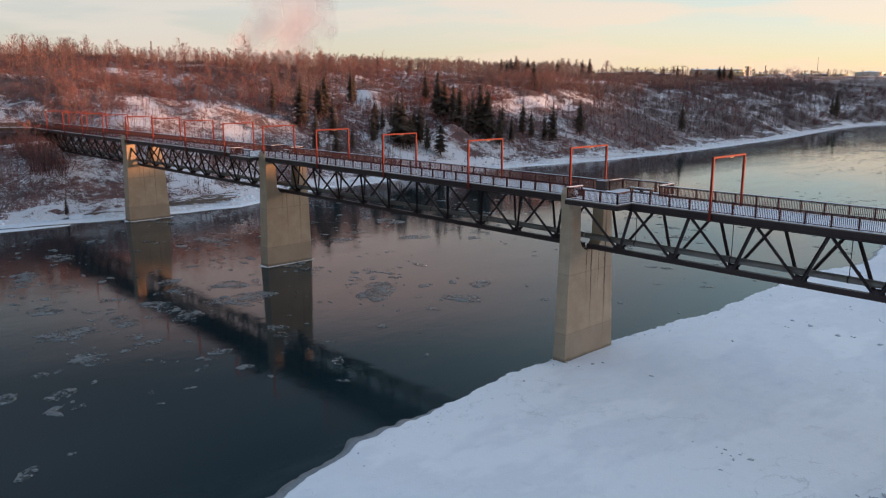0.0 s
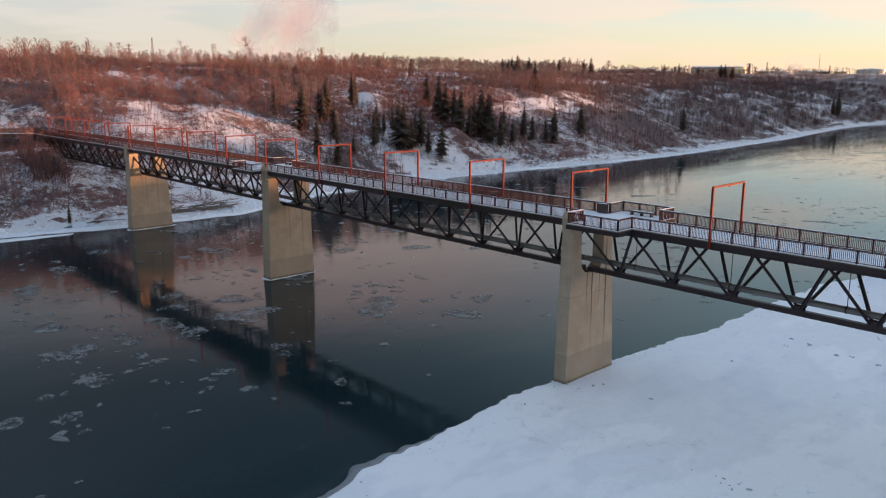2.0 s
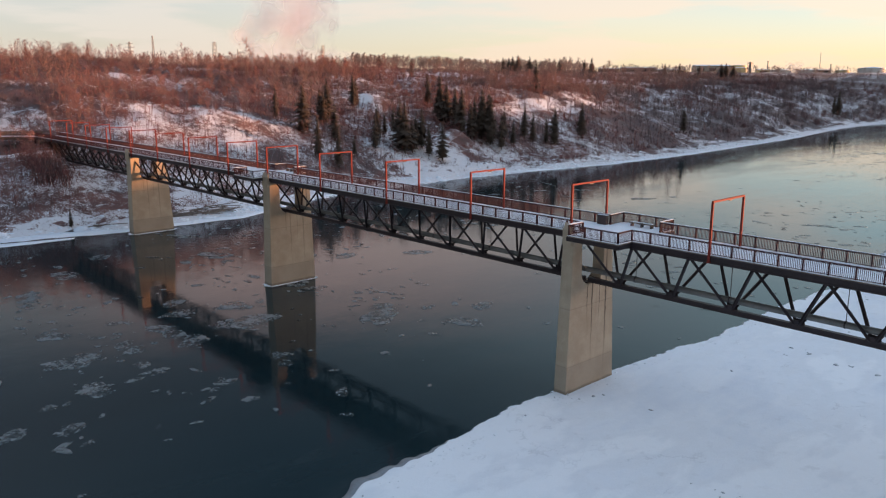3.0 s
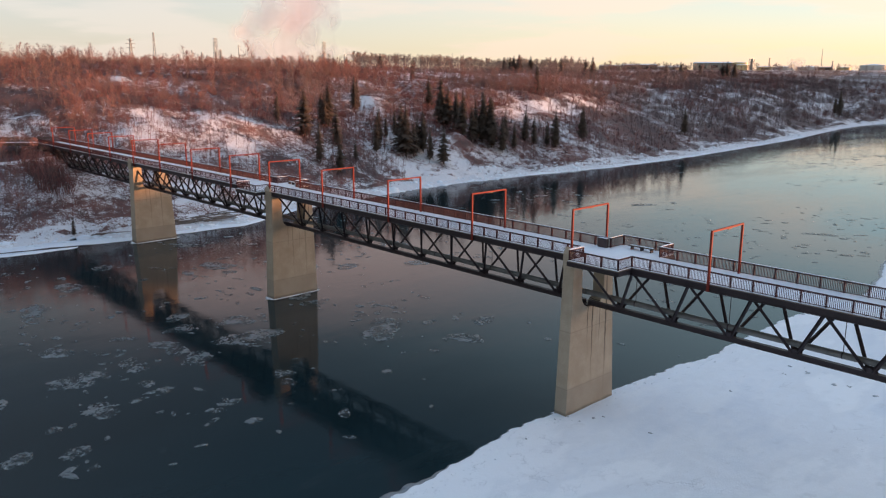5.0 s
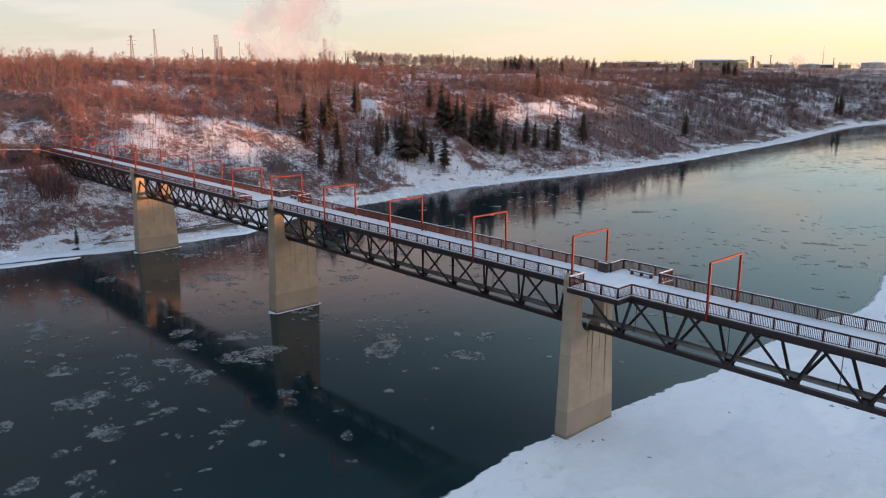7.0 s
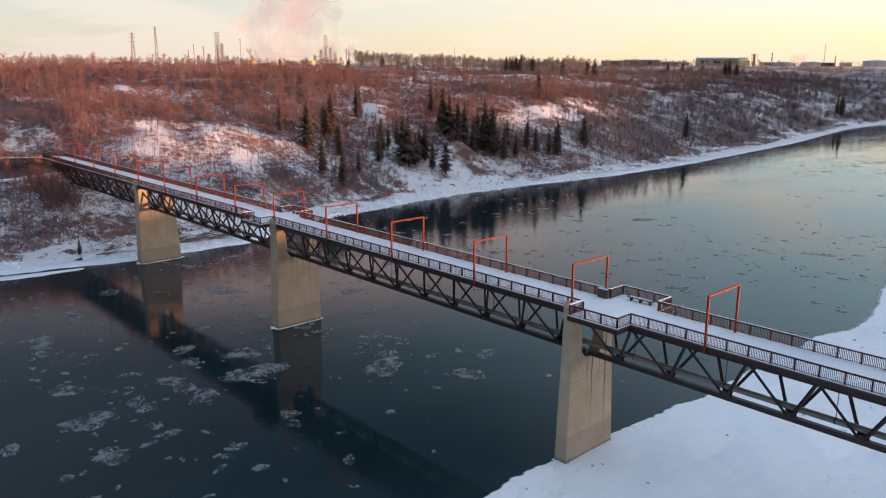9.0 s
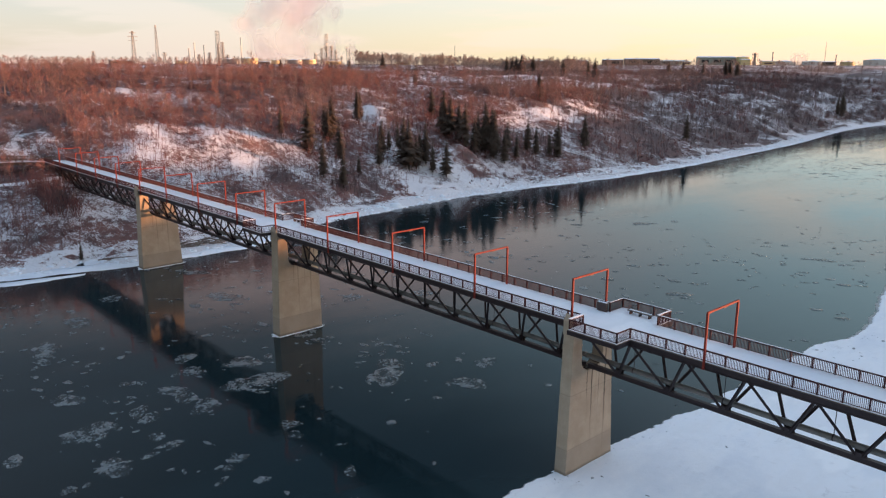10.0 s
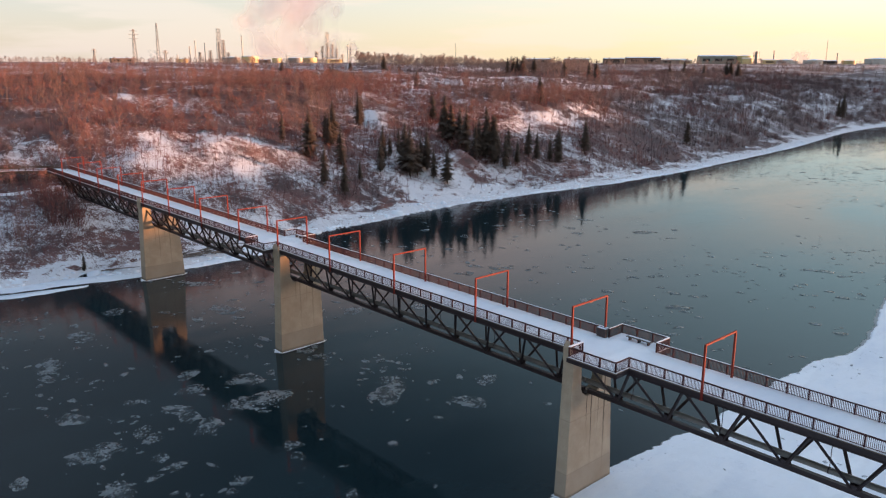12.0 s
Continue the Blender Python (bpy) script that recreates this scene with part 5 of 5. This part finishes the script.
def steam_material(name, seed, scale, soft):
    m = bpy.data.materials.new(name)
    m.use_nodes = True
    n, l = m.node_tree.nodes, m.node_tree.links
    n.clear()
    out, mix, clear, body, tc = n.new("ShaderNodeOutputMaterial"), n.new("ShaderNodeMixShader"), n.new("ShaderNodeBsdfTransparent"), n.new("ShaderNodeBsdfDiffuse"), n.new("ShaderNodeTexCoord")
    thin, both = n.new("ShaderNodeBsdfTranslucent"), n.new("ShaderNodeMixShader")
    body.inputs["Color"].default_value = thin.inputs["Color"].default_value = (0.84, 0.80, 0.85, 1)
    both.inputs[0].default_value = 0.4
    xyz, mp, t = n.new("ShaderNodeSeparateXYZ"), n.new("ShaderNodeMapping"), n.new("ShaderNodeTexNoise")
    mp.inputs["Location"].default_value = (seed, seed * 0.7, 0)
    l.new(tc.outputs["Object"], mp.inputs["Vector"]), l.new(mp.outputs[0], t.inputs["Vector"]), l.new(tc.outputs["Object"], xyz.inputs[0])
    t.inputs["Scale"].default_value = scale * 1.1
    # x, z run from -1 to 1 over the sheet
    big = n.new("ShaderNodeTexNoise")
    big.inputs["Scale"].default_value, big.inputs["Detail"].default_value = scale * 0.5, 3
    l.new(mp.outputs[0], big.inputs["Vector"])
    t.inputs["Detail"].default_value, t.inputs["Roughness"].default_value = 1.5, 0.4
    lean = math_node(n, l, "MULTIPLY_ADD", math_node(n, l, "SUBTRACT", big.outputs["Fac"], 0.5), 1.1, xyz.outputs["X"])
    lean = math_node(n, l, "MULTIPLY_ADD", xyz.outputs["Z"], -0.06, lean)
    width = math_node(n, l, "MULTIPLY_ADD", xyz.outputs["Z"], 0.08, 0.54)
    edge = math_node(n, l, "DIVIDE", math_node(n, l, "ABSOLUTE", lean), width)
    edge = math_node(n, l, "MULTIPLY_ADD", math_node(n, l, "SUBTRACT", t.outputs["Fac"], 0.5), 2.6, edge)
    across = step_node(n, l, edge, 1.15, 1.15 - soft)
    across = math_node(n, l, "MULTIPLY", across, step_node(n, l, math_node(n, l, "ABSOLUTE", xyz.outputs["X"]), 0.99, 0.80))
    foot = step_node(n, l, xyz.outputs["Z"], -1.0, -0.80)
    head = step_node(n, l, xyz.outputs["Z"], 0.98, -0.1)
    puff = step_node(n, l, t.outputs["Fac"], 0.68, 0.30, 0.12, 1.0)
    a = math_node(n, l, "MULTIPLY", math_node(n, l, "MULTIPLY", across, foot), math_node(n, l, "MULTIPLY", head, puff))
    l.new(math_node(n, l, "MULTIPLY", a, 0.56), mix.inputs[0])
    k = n.new("ShaderNodeBump")
    k.inputs["Strength"].default_value, k.inputs["Distance"].default_value = 0.08, 30.0
    l.new(t.outputs["Fac"], k.inputs["Height"])
    l.new(k.outputs[0], body.inputs["Normal"])
    l.new(body.outputs[0], both.inputs[1]), l.new(thin.outputs[0], both.inputs[2])
    l.new(clear.outputs[0], mix.inputs[1]), l.new(both.outputs[0], mix.inputs[2]), l.new(mix.outputs[0], out.inputs["Surface"])
    return m


def plume(bearing, dist, w, h, layers, scale, label):
    """Steam far behind the works, in thin drifting sheets one behind another."""
    p = tagged(new("steam_plume"), label, "steam", "steam plumes")
    p.location = far_spot(bearing, dist)
    p.rotation_euler.z = radians(bearing + 12)
    for k in range(layers):
        bm = bmesh.new()
        bmesh.ops.create_grid(bm, x_segments=12, y_segments=12, size=1.0)
        for v in bm.verts:
            x, z = v.co.x, v.co.y
            v.co = (x, 0.25 * math.cos(x * 1.4) + 0.05 * math.sin(z * 5 + k), z)
        ob = part("drift", bm, steam_material("steam", 3.1 * k + bearing, scale, 1.0), p)
        f = 1 - 0.18 * k
        ob.scale = (w / 2 * f, w / 2 * 0.4, h / 2)
        ob.location = (w * 0.10 * k * (-1) ** k, 30.0 * k, h / 2 - 6)


plume(58.3, 2420, 400, 380, 3, 1.5, "tall pink-tinged plume of steam rising from the works")
plume(67.9, 2500, 60, 48, 1, 1.5, "low wisp of steam over the works")
plume(54.3, 2450, 70, 90, 1, 1.5, "thin wisp of steam drifting from a chimney")
plume(23.4, 1900, 50, 42, 2, 1.5, "small brownish wisp of steam over the tanks")

# ---- ice on the river ----
ice_rng = np.random.default_rng(19)


def floe_patterns(count, points):
    out = []
    for i in range(count):
        a = np.arange(points) * math.tau / points
        r = 1 + 0.30 * np.sin(a * 2 + ice_rng.random() * 6) * ice_rng.random() + ice_rng.normal(size=points) * 0.16
        r = np.clip(r, 0.45, 1.6)
        ring = np.stack([np.cos(a) * r, np.sin(a) * r * 0.7], -1)
        v = np.concatenate([np.c_[ring, np.full(points, -1.0)], np.c_[ring, np.full(points, 0.7)], np.c_[ring * 0.86, np.full(points, 1.0)], [[0, 0, 0.85]]])
        t = []
        for k in range(points):
            j = (k + 1) % points
            for q in (0, points):
                t += [(q + k, q + j, q + points + j), (q + k, q + points + j, q + points + k)]
            t.append((2 * points + k, 2 * points + j, 3 * points))
        out.append((v, np.array(t)))
    return out


SMALL_FLOES = floe_patterns(6, 10)
TINY_FLOES = []
for v, t in floe_patterns(5, 7):
    # no bevel on the smallest
    keep = np.r_[0:14, 21]
    t = np.array([q for k in range(7) for j in [(k + 1) % 7] for q in ((k, j, 7 + j), (k, 7 + j, 7 + k), (7 + k, 7 + j, 14))])
    TINY_FLOES.append((v[keep], t))


def on_water(x, y, gap=1.5):
    return (x > shore(y) + gap + 2) & (x < np.interp(y, ICE_Y, ICE_X) - gap)


def floe_field(label, patterns, x, y, size, turn, name="ice_floes"):
    h = Heap()
    pick = ice_rng.integers(0, len(patterns), len(x))
    for i, (v, t) in enumerate(patterns):
        m = pick == i
        s = size[m]
        h.scatter(v, t, np.stack([x[m], y[m], np.full(m.sum(), 0.015)], -1), np.stack([s, s * ice_rng.uniform(0.6, 1.2, m.sum()), np.full(m.sum(), 0.035)], -1), turn[m])
    return tagged(new(name, h.mesh(name, M_FLOE)), label, "ice", kind="stuff")


n = 3200
x, y = ice_rng.uniform(-128, 0, n), ice_rng.uniform(-75, 70, n)
dense = np.clip(0.55 + fbm(x, y, 16, 3, 77) * 0.75, 0, 1) * np.interp(x, (-110, -70, -25, -8), (0.9, 1.0, 0.5, 0.12)) * np.interp(y, (-75, 15, 70), (1.0, 0.8, 0.35))
k = on_water(x, y) & (ice_rng.random(n) < dense)
floe_field("small grey floes of frazil ice drifting on the river", SMALL_FLOES, x[k], y[k], ice_rng.lognormal(-0.85, 0.62, k.sum()), ice_rng.uniform(0, math.tau, k.sum()))
n = 12000
x, y = ice_rng.uniform(-170, 60, n), ice_rng.uniform(40, 620, n)
k = on_water(x, y) & (ice_rng.random(n) < np.clip(0.5 + fbm(x, y, 40, 3, 78) * 0.9, 0, 1) * np.interp(y, (60, 110, 200), (0.3, 0.8, 1.0)))
floe_field("thin streaks of skim ice drifting far down the river", TINY_FLOES, x[k], y[k], ice_rng.lognormal(-0.75, 0.65, k.sum()), radians(40) + ice_rng.normal(size=k.sum()) * 0.4)


def floe_raft(seed):
    """A ragged raft of frazil ice with deep bays in its outline."""
    r, m = np.random.default_rng(seed), 64
    a = np.arange(m) * math.tau / m
    w = 1 + sum(g / q ** 0.8 * np.sin(q * a + r.random() * 6.3) for q, g in ((2, 0.22), (3, 0.24), (5, 0.26), (8, 0.30), (13, 0.34), (21, 0.30)))
    w = np.clip(w, 0.35, 1.5)
    ring = np.stack([np.cos(a) * w, np.sin(a) * w * 0.75], -1)
    v = np.concatenate([np.c_[ring, np.full(m, -0.05)], np.c_[ring, np.full(m, 0.02)], np.c_[ring * 0.8, np.full(m, 0.035)], [[0, 0, 0.03]]])
    t = []
    for k in range(m):
        j = (k + 1) % m
        for q in (0, m):
            t += [(q + k, q + j, q + m + j), (q + k, q + m + j, q + m + k)]
        t.append((2 * m + k, 2 * m + j, 3 * m))
    h = Heap()
    h.add(v, np.array(t))
    return h.mesh("ice_floe", M_FLOE)


FLOE_MESHES = [floe_raft(30 + i) for i in range(9)]
BIG_FLOES = ((-89.9, -22.5, 3.0), (-100.3, -13.1, 2.3), (-50.6, -22.3, 2.0), (-42.8, -21.2, 2.3), (-45.1, -35.2, 3.2), (-34.4, -36.1, 2.2), (-28.4, -46, 1.6), (-26.4, -41, 1.3), (-44.2, -28.1, 1.6),
             (-45.5, -12.6, 4.0), (-53.5, -9.7, 2.6), (-61.2, -15.7, 2.0), (-30.7, -15.5, 1.2), (-27.8, -16.7, 1.1), (-39, 6.2, 1.7), (-87.3, 3.7, 3.6), (-55.5, -17.6, 2.0), (-56.9, -34.2, 2.3), (-43.6, -44.1, 1.4),
             (-32.9, -41.4, 0.9), (-24.9, 10, 2.5), (-28.8, 17.4, 2.0), (-21.1, -25, 0.9), (-79.1, -30.9, 3.0), (-35.4, 1.6, 1.8), (-25.7, -26.6, 0.8), (-70, 22, 2.4), (-63, 34, 2.6), (-78, 12, 2.4), (-58, 4, 2.0))
for i, (fx, fy, s) in enumerate(BIG_FLOES):
    ob = tagged(new("ice_floe", FLOE_MESHES[i % len(FLOE_MESHES)]), "large ragged raft of lacy grey ice afloat on the river", "ice floe", "large ice floes")
    ob.location, ob.scale, ob.rotation_euler.z = (fx, fy, 0.02), (s, s, 1), i * 1.9

# ice frozen round the feet of the piers, and the ledges along the far shore
for px, _, half, _, y_near, _, y_far, _, _ in PIERS[1:]:
    bm = bmesh.new()
    c = Vector((px, (y_near + y_far) / 2, 0))
    rings = []
    for f, z in ((1.0, -0.2), (1.0, 0.05), (0.94, 0.08), (0.6, 0.09)):
        ring = []
        for k in range(40):
            a = math.tau * k / 40
            u = Vector((math.copysign(abs(math.cos(a)) ** 0.4, math.cos(a)) * (half + 0.27), math.copysign(abs(math.sin(a)) ** 0.4, math.sin(a)) * ((y_far - y_near) / 2 + 0.45), 0))
            w = 1 + 0.06 * math.sin(k * 2.3 + px) + 0.05 * math.sin(k * 5.1)
            ring.append(bm.verts.new(c + u * (f if f < 1 else w) + Vector((0, 0, z))))
        rings.append(ring)
    for r0, r1 in zip(rings, rings[1:]):
        for k in range(40):
            bm.faces.new((r0[k], r0[(k + 1) % 40], r1[(k + 1) % 40], r1[k]))
    tagged(mesh_obj("ice_collar", bm, M_SNOW), "thin collar of snowy ice round a bridge pier", "ice", "pier ice collars")


def ledge(name, ya, yb, inner, outer, label):
    """A long thin ledge of shore ice between two distances from the bank."""
    ys = np.arange(ya, yb, 0.5)
    f = np.sin(np.linspace(0, math.pi, len(ys))) ** 0.4
    x0, x1 = shore(ys) + inner, shore(ys) + inner + (outer - inner) * f + fbm(ys, ys * 0, 5, 4, 91) * 0.5 * f + 0.02
    X = np.stack([x1, x1, x1 * 0.9 + x0 * 0.1, (x0 + x1) / 2, x0, x0])
    Z = np.stack([ys * 0 - 0.2, ys * 0 + 0.04, ys * 0 + 0.12, ys * 0 + 0.16, ys * 0 + 0.1, ys * 0 - 0.2])
    ob = tagged(new(name, grid_mesh(name, X, np.repeat(ys[None], 6, 0), Z)), label, "ice", kind="structure")
    ob.data.materials.append(M_SNOW)


ledge("shore_ice", -90, -10, 4.5, 8.5, "outer ledge of snowy shore ice split from the bank")
ledge("shore_ice", -90, 60, -3, 2.6, "ledge of snowy ice along the far bank")
ledge("shore_ice", 45, 520, -4, 1.2, "ledge of snowy ice along the far bank")

# tilted plates and lumps of ice on the snow of the near shelf
h = Heap()
lump = np.array([(math.cos(a) * r, math.sin(a) * r, z) for r, z in ((1, -0.3), (0.75, 0.5)) for a in np.arange(6) * math.tau / 6] + [(0, 0, 0.8)])
lump_t = np.array([q for k in range(6) for j in [(k + 1) % 6] for q in ((k, j, 6 + j), (k, 6 + j, 6 + k), (6 + k, 6 + j, 12))])
n = 6000
x, y = ice_rng.uniform(-1, 62, n), ice_rng.uniform(-45, 80, n)
near = ice_rng.random(n) < 0.07
x = np.where(near, np.interp(y, ICE_Y, ICE_X) + np.abs(ice_rng.normal(size=n)) * 1.0 + 0.9, x)
off = x - np.interp(y, ICE_Y, ICE_X)
k = (off > 0.9) & (near | (ice_rng.random(n) < np.clip((0.10 - np.abs(fbm(x, y, 16, 3, 61) - 0.25)) * 9, 0.004, 0.8) * (fbm(x, y, 22, 2, 62) > -0.15)))
s = ice_rng.lognormal(-2.15, 0.5, k.sum()) * np.where(near[k], 0.5, 1.0)
xs, ys, zs, nk = x[k], y[k], 0.21 + np.clip(off[k] - 2, 0, 40) * 0.006, near[k]
for pick, name, label, material in ((nk, "snow_lumps", "small lumps of snow along the edge of the frozen shelf", M_SNOW), (~nk, "ice_shards", "small grey shards of ice in the snow of the shelf", M_SHARD)):
    h, q = Heap(), pick.sum()
    h.scatter(lump, lump_t, np.stack([xs[pick], ys[pick], zs[pick]], -1), np.stack([s[pick] * 1.3, s[pick] * 0.6, s[pick] * 0.7], -1), ice_rng.uniform(0, 6, q), ice_rng.normal(size=(q, 2)) * 0.5)
    tagged(new(name, h.mesh(name, material)), label, "ice", kind="stuff")

# broken ice and snow-covered stones along the far shore
h = Heap()
n = 2600
y = ice_rng.uniform(-60, 420, n)
d = np.abs(ice_rng.normal(size=n)) * 5 - 1.0
x = shore(y) - d
s = ice_rng.lognormal(-1.45, 0.55, n)
h.scatter(lump, lump_t, np.stack([x, y, np.maximum(ground_z(x, y), 0.0)], -1), np.stack([s * 1.5, s, s * 0.7], -1), ice_rng.uniform(0, 6, n))
tagged(new("shore_rubble", h.mesh("shore_rubble", M_SNOW)), "snow-covered ice rubble and stones along the far shore", "rubble", kind="stuff")


# ---- driftwood on the far shore ----
def log(x, y, long, turn, r, tilt=0.0):
    bm = bmesh.new()
    p = [Vector((long * (f - 0.5), 0.03 * long * math.sin(f * 3 + x), 0)) for f in (0, 0.3, 0.65, 1)]
    for k in range(3):
        tube(bm, p[k], p[k + 1], r * (1 - 0.2 * k), r * (0.8 - 0.2 * k), 7)
    tube(bm, p[1], p[1] + Vector((0.3, 0.5, 0.35)), r * 0.4, r * 0.15, 5)
    ob = tagged(mesh_obj("driftwood_log", bm, M_LOG), "bleached driftwood log lying on the snowy shore", "log", "driftwood logs")
    ob.location = (x, y, float(ground_z(x, y)) + r * 0.8 + long * 0.5 * math.sin(radians(tilt)))
    ob.rotation_euler = (0, radians(-tilt), radians(turn))


for i in range(36):
    log(-128.5 - 4.5 * ice_rng.random(), 15 + 15 * ice_rng.random(), 4.5 + 5.5 * ice_rng.random(), 40 + 28 * ice_rng.normal(), 0.11 + 0.08 * ice_rng.random(), abs(6 * ice_rng.normal()))
for dx in range(4):
    log(-129.0 - 0.7 * dx, -0.5 - 0.8 * dx, 7 - dx, 72 + 3 * dx, 0.14)

# ---- the boardwalk at the far end of the bridge ----
walkway = tagged(new("boardwalk"), "timber boardwalk with dark railings leading off along the slope", "boardwalk")
LINE = [Vector(p) for p in ((-186, 3.62, DECK_Z), (-189, 0.5, DECK_Z), (-191.5, -5, DECK_Z + 0.1), (-195, -16, DECK_Z + 0.3), (-200, -34, DECK_Z + 0.6), (-208, -60, DECK_Z + 1.0))]
for a, b in zip(LINE, LINE[1:]):
    d = (b - a).normalized()
    s = d.cross(Vector((0, 0, 1)))
    bm = bmesh.new()
    beam(bm, a - d * 0.3 - Vector((0, 0, 0.2)), b + d * 0.3 - Vector((0, 0, 0.2)), 4.2, 0.4)
    part("deck", bm, M_WOOD, walkway)
    bm = bmesh.new()
    beam(bm, a - d * 0.3 + Vector((0, 0, 0.04)), b + d * 0.3 + Vector((0, 0, 0.04)), 4.0, 0.07)
    part("snow", bm, M_SNOW, walkway, "snow on the boards")
    for side in (-1, 1):
        o = s * (2.0 * side)
        bm = bmesh.new()
        beam(bm, a - d * 0.3 + s * (2.16 * side) - Vector((0, 0, 0.45)), b + d * 0.3 + s * (2.16 * side) - Vector((0, 0, 0.45)), 0.1, 0.8)
        part("edge_beam", bm, M_BARK, walkway)
        for z in (0.35, 0.75, 1.15):
            bm = bmesh.new()
            beam(bm, a + o + Vector((0, 0, z)), b + o + Vector((0, 0, z)), 0.10, 0.17)
            part("rail", bm, M_BARK, walkway)
        for k in range(max(2, round((b - a).length / 2.2))):
            q = a + o + (b - a) * (k / max(2, round((b - a).length / 2.2)))
            bm = bmesh.new()
            box(bm, q.x - 0.07, q.x + 0.07, q.y - 0.07, q.y + 0.07, q.z - 0.4, q.z + 1.2)
            part("post", bm, M_BARK, walkway)
    for f in (0.2, 0.7):
        q = a + (b - a) * f
        for side in (-1.5, 1.5):
            p = q + s * side
            bm = bmesh.new()
            box(bm, p.x - 0.12, p.x + 0.12, p.y - 0.12, p.y + 0.12, float(ground_z(p.x, p.y)) - 1, p.z - 0.4)
            part("trestle_post", bm, M_WOOD, walkway)
# the snowed-up trail on the slope below the boardwalk
ts = np.arange(-60, 2.0, 1.0)
tx = -176.5 - 0.0022 * (ts - 2) ** 2
tz = np.maximum(ground_z(tx - 0.8, ts), ground_z(tx + 0.8, ts)) + 0.25
trail = tagged(new("trail", grid_mesh("trail", np.stack([tx + 1.1, tx + 1.0, tx - 1.0, tx - 1.1]), np.repeat(ts[None], 4, 0), np.stack([tz - 1.2, tz, tz + 0.05, tz - 0.8]))), "narrow snow-covered trail along the slope", "trail", kind="structure")
trail.data.materials.append(M_SNOW)
bm = bmesh.new()
box(bm, -188, -184.6, 1.3, 6.0, 8.0, 16.8)
tagged(mesh_obj("abutment", bm, M_CONC), "concrete abutment under the far end of the bridge", "abutment", kind="structure")
